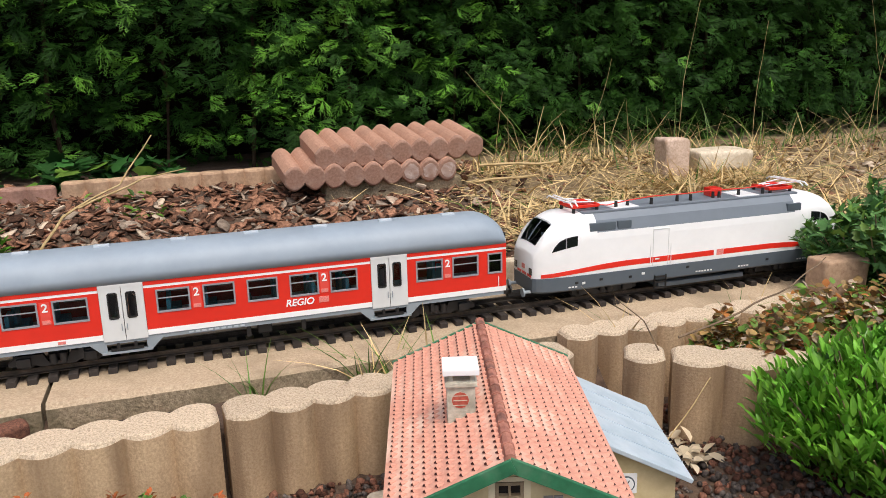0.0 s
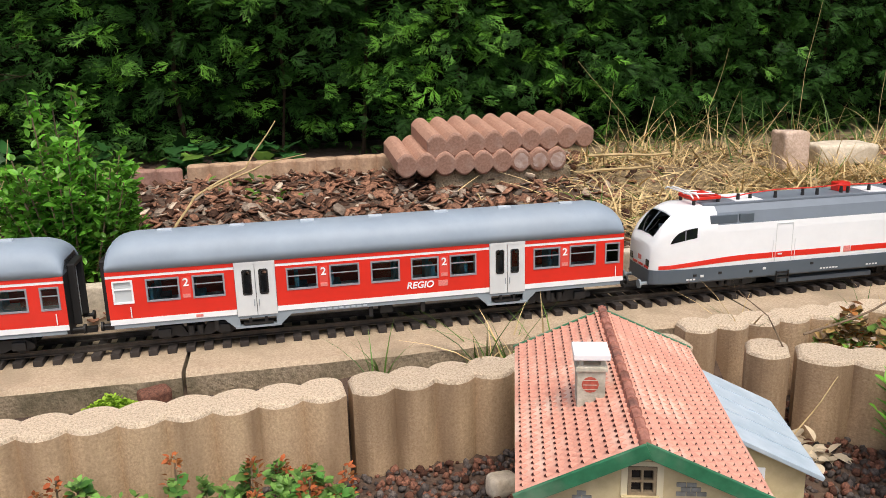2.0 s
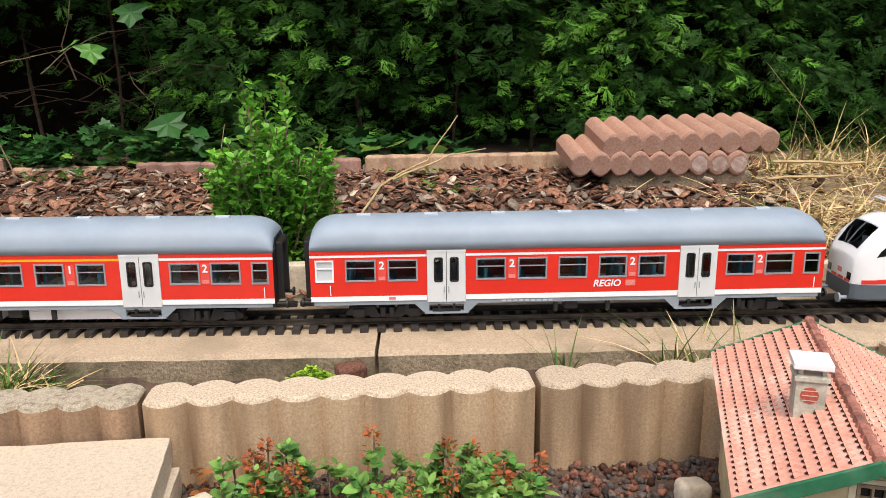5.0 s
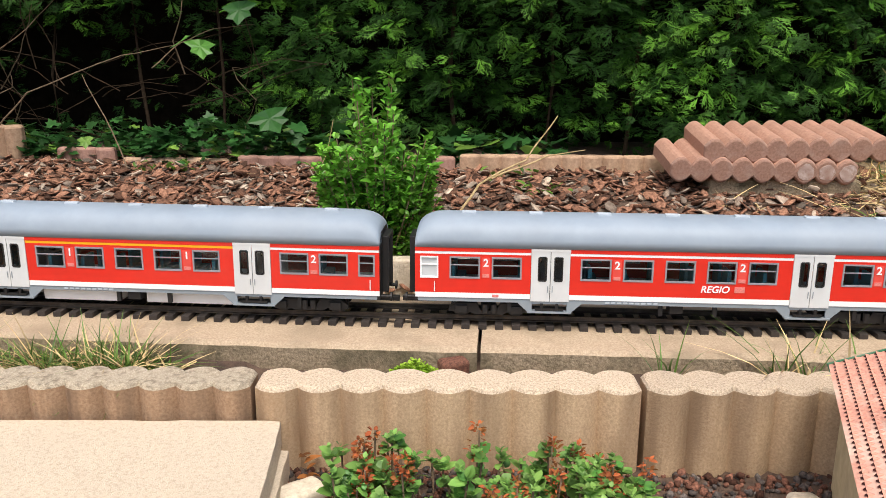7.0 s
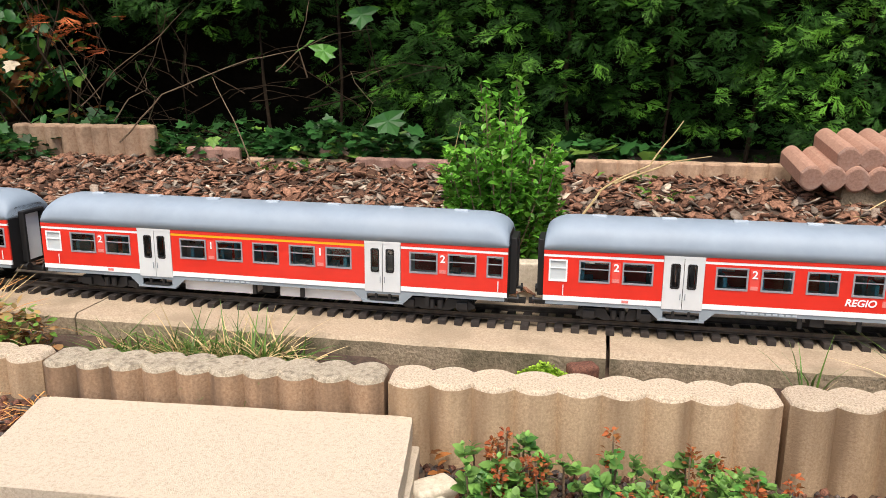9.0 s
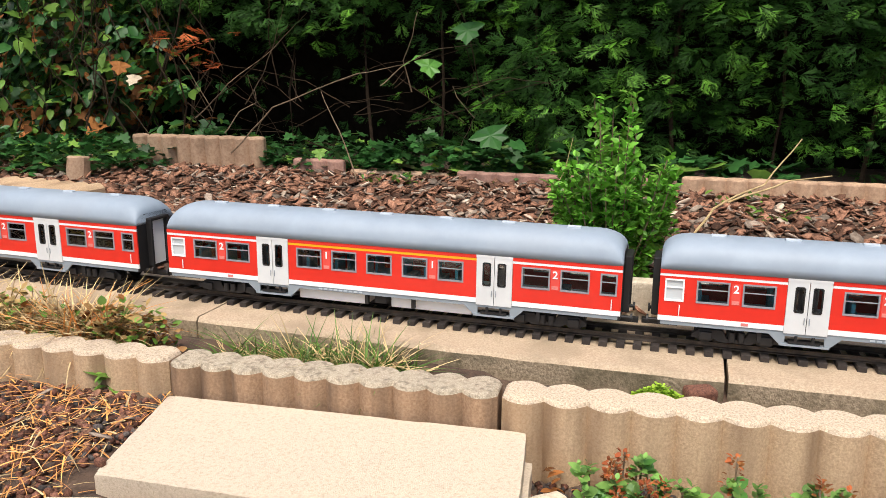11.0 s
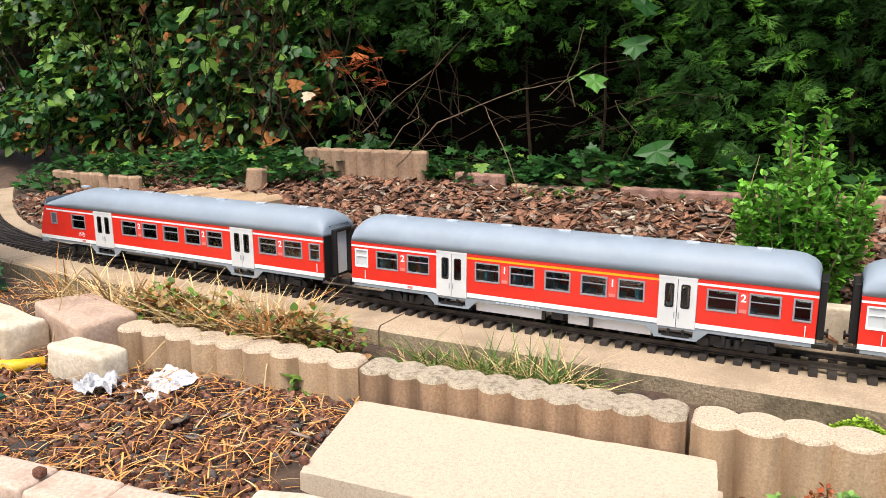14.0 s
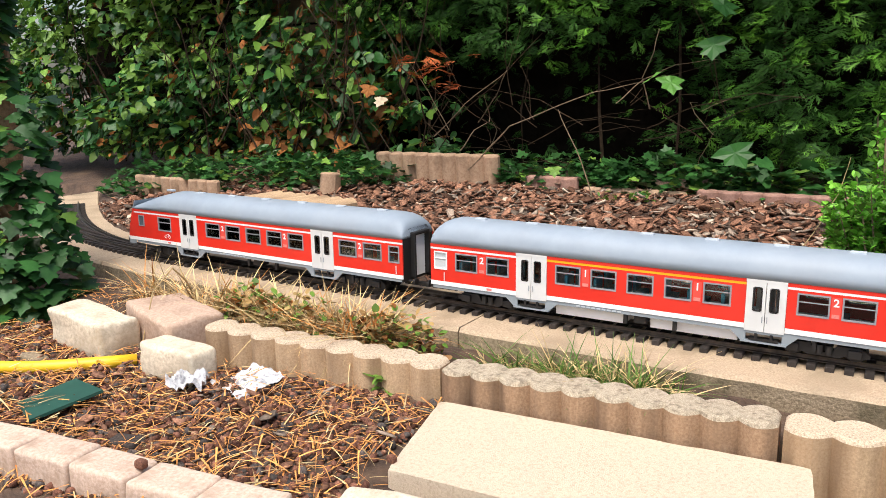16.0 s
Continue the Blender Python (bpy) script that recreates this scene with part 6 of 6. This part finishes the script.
for p, d, s, mt, lab in (((-0.93, 2.26, 0.56), (0.35, -0.6, -0.6), 0.07, M_SEDUM, "large light green leaf hanging before the hedge"), ((-0.97, 2.27, 0.57), (-0.6, -0.6, -0.4), 0.06, M_SEDUM, "large light green leaf hanging before the hedge"),
                         ((-0.76, 2.27, 0.37), (0.5, -0.6, -0.4), 0.10, M_IVY, "large dark green leaf under the hedge"), ((-0.82, 2.28, 0.66), (0.1, -0.6, -0.6), 0.08, M_IVY, "large dark green leaf under the hedge"),
                         ((-0.80, 2.28, 0.76), (0.3, -0.7, -0.5), 0.08, M_IVY, "large dark green leaf under the hedge"), ((-1.25, 2.2, 0.30), (0.2, -0.5, -0.6), 0.038, M_PALELEAF, "pale variegated leaf before the ivy"),
                         ((-2.55, 2.2, 0.99), (0.1, -0.7, -0.7), 0.085, M_RUST, "large withered orange leaf before the fence"), ((-2.42, 2.2, 1.0), (0.3, -0.7, -0.6), 0.08, M_RUST, "large withered orange leaf before the fence"),
                         ((-2.4, 2.2, 0.80), (0.1, -0.7, -0.7), 0.08, M_PALELEAF, "large yellow-green leaf before the fence"), ((-1.93, 2.2, 0.55), (0.3, -0.7, -0.7), 0.055, M_RUST, "withered orange leaf before the hedge"), ((-1.88, 2.2, 0.51), (0.0, -0.7, -0.6), 0.045, M_DEADLEAF, "pale dead leaf hanging before the hedge")):
    v, f = IVY[0]
    me = bpy.data.meshes.new("leaf")
    a = np.array(aim(p, d, s, U(-0.4, 0.4)))
    me.from_pydata((v @ a[:3, :3].T + a[:3, 3]).tolist(), [], f)
    me.materials.append(mt)
    tagged(new("leaf", me), lab, "leaf")
poses = [aim((U(-1.78, -1.62), U(2.2, 2.35), U(0.5, 0.66)), (U(-0.8, 0.9), U(-1, -0.3), U(-0.4, 0.4)), U(0.06, 0.1), U(-0.5, 0.5)) for i in range(16)]
pieces("withered_spray", FRONDS, poses, [M_FLOWER], [(rng.randrange(4), 0) for _ in poses], "withered rust-red conifer sprays in the hedge", "dead foliage")


def scatter(name, label, category, area, count, size, templ, mats, shares, lift=0.4, flat=0.5, keep=None, stretch=(1, 1, 1)):
    """Loose pieces lying on the ground within (x0, x1, y0, y1)."""
    poses, picks = [], []
    for i in range(count):
        x, y = U(area[0], area[1]), U(area[2], area[3])
        if keep and not keep(x, y):
            continue
        s = size * U(0.45, 1.25)
        p = (x, y, ground_z(x, y) + s * lift * rng.random())
        poses.append(turned(p, U(-flat, flat), U(-flat, flat), U(0, math.tau), (s * stretch[0], s * stretch[1], s * stretch[2])))
        picks.append((rng.randrange(len(templ)), rng.choices(range(len(mats)), shares)[0]))
    return pieces(name, templ, poses, mats, picks, label, category)


def behind(x, y):
    return y > track_y(max(-3.4, min(2.6, x))) + 0.12


scatter("bark_mulch", "reddish brown bark mulch of loose flat chips", "bark mulch", (-2.9, 0.95, 1.33, 2.45), 19000, 0.035, CHIPS, [M_BARK, M_GREYCHIP, M_PALECHIP], [0.80, 0.145, 0.055], 0.3, 0.65, lambda x, y: behind(x, y) and (x < 0.55 or rng.random() < (0.95 - x) / 0.4), (1, 1.15, 0.9))
scatter("bark_mulch", "dark bark chips among dry grass", "bark mulch", (0.8, 2.4, 1.40, 2.4), 700, 0.03, CHIPS, [M_BARK, M_PALECHIP], [0.7, 0.3], 0.3, 0.4, behind)


def front_left(x, y):
    return y < edge_y(x) - 0.002 and not (-0.885 < x < -0.34 and 0.735 < y < 1.02) and y > 0.5


scatter("lava_gravel", "dark red-brown lava gravel", "gravel", (-2.3, -0.85, 0.5, 1.05), 10000, 0.015, SMALLROCKS, [M_LAVA, M_DARKSTONE, M_BARK], [0.68, 0.22, 0.1], 0.4, 1.2, front_left)
scatter("lava_gravel", "dark red-brown lava gravel round the model house", "gravel", (-0.40, 0.85, 0.45, 1.09), 11000, 0.0135, SMALLROCKS, [M_LAVA, M_DARKSTONE], [0.55, 0.45], 0.4, 1.2, lambda x, y: y < edge_y(x) - 0.004)
scatter("pine_needles", "orange dry needles strewn over the gravel", "needles", (-2.3, -0.85, 0.5, 1.05), 6500, 0.05, BLADES[:2], [M_NEEDLE, M_STRAW], [0.85, 0.15], 0.38, 0.25, front_left, (1, 1.1, 0.6))
scatter("pine_needles", "dry orange needles and straw between stones and track", "needles", (-1.95, -1.0, 1.0, 1.16), 900, 0.055, BLADES[:2], [M_NEEDLE, M_STRAW], [0.7, 0.3], 0.3, 0.4, lambda x, y: edge_y(x) + 0.06 < y < track_y(x) - 0.14)


def grass(name, label, spots, count, length, mats, shares, upright=1.0, category="grass", width=1.0):
    poses, picks = [], []
    for i in range(count):
        cx, cy, rx, ry = rng.choice(spots)
        a, r = U(0, math.tau), math.sqrt(rng.random())
        x, y = cx + math.cos(a) * r * rx, cy + math.sin(a) * r * ry
        d = (U(-1, 1), U(-1, 1), upright * U(0.3, 1.6))
        m = aim((x, y, ground_z(x, y) - 0.003), d, length * U(0.5, 1.2), U(-0.6, 0.6))
        poses.append(m @ Matrix.Diagonal((1, width, 1, 1)))
        picks.append((rng.randrange(3), rng.choices(range(len(mats)), shares)[0]))
    return pieces(name, BLADES, poses, mats, picks, label, category)


scatter("bark_mulch", "loose bark chips lying on the gravel", "bark mulch", (-2.0, -0.9, 0.56, 0.97), 420, 0.026, CHIPS, [M_BARK, M_GREYCHIP], [0.7, 0.3], 0.5, 0.5, front_left)


grass("dry_grass", "tangle of dry straw-coloured grass behind the locomotive", [(1.0, 1.9, 0.35, 0.35), (1.4, 1.75, 0.4, 0.3), (1.9, 1.9, 0.4, 0.4), (1.2, 2.2, 0.5, 0.1), (0.85, 1.65, 0.25, 0.2), (1.3, 1.55, 0.5, 0.1), (1.4, 1.9, 0.3, 0.07), (1.45, 1.9, 0.2, 0.05)], 8500, 0.11, [M_STRAW, M_GRASS], [0.94, 0.06], 0.35)
grass("dry_grass", "tall dry grass and weeds at the foot of the hedge", [(1.15, 2.28, 0.2, 0.08), (1.6, 2.3, 0.3, 0.1), (2.1, 2.25, 0.3, 0.15)], 420, 0.18, [M_STRAW, M_GRASS], [0.5, 0.5], 1.1, width=0.6)
grass("dry_grass", "strands of dry straw before the stacked stones", [(0.62, 1.98, 0.3, 0.06), (0.3, 1.7, 0.4, 0.15), (-1.0, 1.9, 0.8, 0.25), (-1.9, 1.8, 0.4, 0.2), (-0.1, 1.6, 0.5, 0.12), (0.5, 1.55, 0.4, 0.1)], 620, 0.11, [M_STRAW], [1], 0.12)
grass("grass_tuft", "tuft of green and dry grass beside the track bed", [(-0.74, 1.12, 0.17, 0.022), (-0.70, 1.12, 0.09, 0.02)], 2600, 0.085, [M_GRASS, M_STRAW], [0.62, 0.38], 0.5)
grass("grass_tuft", "green grass blades growing at the track bed's edge", [(0.30, 1.158, 0.012, 0.006), (0.345, 1.158, 0.012, 0.006), (0.40, 1.158, 0.01, 0.006), (0.145, 1.15, 0.012, 0.01)], 44, 0.10, [M_GRASS, M_STRAW], [0.6, 0.4], 5.0, width=1.1)
grass("grass_tuft", "dry grass blades beside the track bed", [(0.73, 1.165, 0.02, 0.006), (0.33, 1.155, 0.05, 0.01), (0.95, 1.17, 0.06, 0.01)], 60, 0.10, [M_STRAW, M_GRASS], [0.7, 0.3], 3.0)
grass("dry_grass", "pale dry grass and withered stems beside the track", [(-1.13, 1.075, 0.06, 0.03), (-1.27, 1.075, 0.14, 0.03), (-1.6, 1.11, 0.2, 0.03)], 950, 0.11, [M_STRAW, M_NEEDLE], [0.85, 0.15], 1.2)
ground_leaves("sedum_patch", "low reddish green sedum growing behind the edging", "sedum", [(-1.25, 1.07, 0.16, 0.03), (-1.4, 1.08, 0.1, 0.03), (-1.05, 1.075, 0.1, 0.03)], 1100, 0.015, [M_SEDUMRED, M_PALELEAF, M_RUST], [0.5, 0.3, 0.2], ROUND, 0.9, 0.08)
ground_leaves("sedum_patch", "pale pinkish green trailing sedum over the edging stones", "sedum", [(0.98, 1.06, 0.2, 0.09), (1.1, 0.98, 0.2, 0.12), (0.86, 1.09, 0.06, 0.02), (0.9, 0.99, 0.1, 0.05)], 8500, 0.0145, [M_SEDUMRED, M_PALELEAF, M_PALECHIP, M_RUST], [0.48, 0.24, 0.14, 0.14], ROUND, 0.9, 0.15)


def stonecrop(name, label, spots, count, heads):
    """Rosettes of broad blunt leaves on short stems, with withered flower spikes between them."""
    plant = thing(name, pose(-0.1, 0.93, 0.0), label, "stonecrop")
    off = Matrix.Translation((0.1, -0.93, 0))
    poses, picks = [], []
    bm = bmesh.new()
    def spot():
        cx, cy, rx, ry = rng.choice(spots)
        a, r = U(0, math.tau), math.sqrt(rng.random())
        return cx + math.cos(a) * r * rx, cy + math.sin(a) * r * ry
    for i in range(count):
        x, y = spot()
        top = Vector((x, y, ground_z(x, y) + U(0.006, 0.066)))
        lean = Vector((U(-0.35, 0.35), U(-0.45, 0.1), 1)).normalized()
        tube([(x + 0.1 + U(-0.01, 0.01), y - 0.93, ground_z(x, y) - 0.004), (x + 0.1, y - 0.93, top.z)], 0.0014, 5, bm)
        size, turn = U(0.012, 0.022), U(0, math.tau)
        for tier, (n, rise, k) in enumerate(((4, 0.1, 1.0), (3, 0.5, 0.85), (2, 1.3, 0.5))):
            for j in range(n):
                a = turn + tier * 0.6 + j * math.tau / n + U(-0.6, 0.6)
                d = Vector((math.cos(a), math.sin(a), rise + U(-0.5, 0.4))) + lean * 0.4
                poses.append(off @ aim(top + lean * (0.007 * tier + U(-0.008, 0.004)), d, size * k * U(0.65, 1.2), U(-0.6, 0.6)))
                picks.append((rng.randrange(2), rng.choices((0, 1), (0.88, 0.12))[0]))
    pieces("leaves", ROUND, poses, [M_STONECROP, M_SEDUM], picks, "broad grey-green leaves", "", plant)
    for i in range(heads):
        poses, picks = [], []
        x, y = spot()
        base, tall = ground_z(x, y) + U(0.02, 0.055), U(0.025, 0.05)
        tube([(x + 0.1, y - 0.93, ground_z(x, y)), (x + 0.1 + U(-0.01, 0.01), y - 0.93, base + tall)], 0.0012, 5, bm)
        for j in range(46):
            t, a = rng.random(), U(0, math.tau)
            r = 0.011 * (1.1 - t) ** 0.5 * U(0.3, 1)
            p = (x + math.cos(a) * r, y + math.sin(a) * r, base + tall * t)
            poses.append(off @ aim(p, (math.cos(a), math.sin(a), U(-0.2, 1.2)), U(0.005, 0.0095), U(-1, 1)))
            picks.append((rng.randrange(2), rng.choices((0, 1), (0.55, 0.45))[0]))
        pieces("flower_spike", LEAF, poses, [M_FLOWER, M_RUST], picks, "withered rust-brown flower spike", "", plant, "")
    tagged(part("woody_growth", bm, M_TWIG, plant, "thin reddish stems"), kind="stuff")


stonecrop("stonecrop_plants", "grey-green stonecrop with rust-brown flower spikes on gravel", [(-0.20, 0.945, 0.06, 0.05), (-0.08, 0.93, 0.06, 0.06), (0.0, 0.94, 0.06, 0.05), (-0.26, 0.93, 0.04, 0.05), (-0.13, 0.87, 0.12, 0.05), (0.05, 0.90, 0.05, 0.04)], 190, 22)
ground_leaves("dead_leaves", "withered orange leaves at the corner of the paving slab", "dead leaves", [(-0.335, 0.985, 0.03, 0.02)], 9, 0.02, [M_RUST], [1], LEAF, 0.9, 0.04)
ground_leaves("moss_cushion", "bright yellow-green cushion of moss on the track bed", "moss", [(-0.215, 1.13, 0.036, 0.014)], 2600, 0.0055, [M_MOSS], [1], ROUND, 1.2, 0.034)
block("small_stone", -0.160, 1.135, 0.075, 0.042, 0.03, 0.042, 20, M_LAVA, "small dark stone beside the moss", "stone", 31, 0.004, 0.008)
ground_leaves("dead_leaves", "pale dry leaves lying beside the lean-to", "dead leaves", [(0.69, 0.95, 0.05, 0.05)], 46, 0.022, [M_DEADLEAF], [1], LEAF, 0.3, 0.02)
ground_leaves("weeds", "small green weeds scattered in the mulch", "weeds", [(0.0, 2.0, 0.06, 0.03), (-0.08, 2.15, 0.08, 0.04), (-1.0, 2.15, 0.12, 0.04), (0.25, 1.72, 0.03, 0.02), (-0.5, 1.75, 0.03, 0.02), (-1.02, 0.985, 0.02, 0.01)], 130, 0.022, [M_PALELEAF, M_GRASS], [0.5, 0.5], LEAF, 0.9, 0.03)
block("pale_pebble", 0.272, 0.955, 0.0, 0.04, 0.032, 0.03, 10, M_STONE, "pale rough pebble beside the house", "pebble", 41, 0.006, 0.01)
block("pale_pebble", -0.335, 0.93, 0.0, 0.06, 0.04, 0.025, 40, M_STONE, "white pebble beside the paving slab", "pebble", 42, 0.005, 0.008)
block("pale_pebble", -0.32, 0.87, 0.0, 0.07, 0.035, 0.025, 70, M_STONE, "white pebble beside the paving slab", "pebble", 43, 0.005, 0.008)
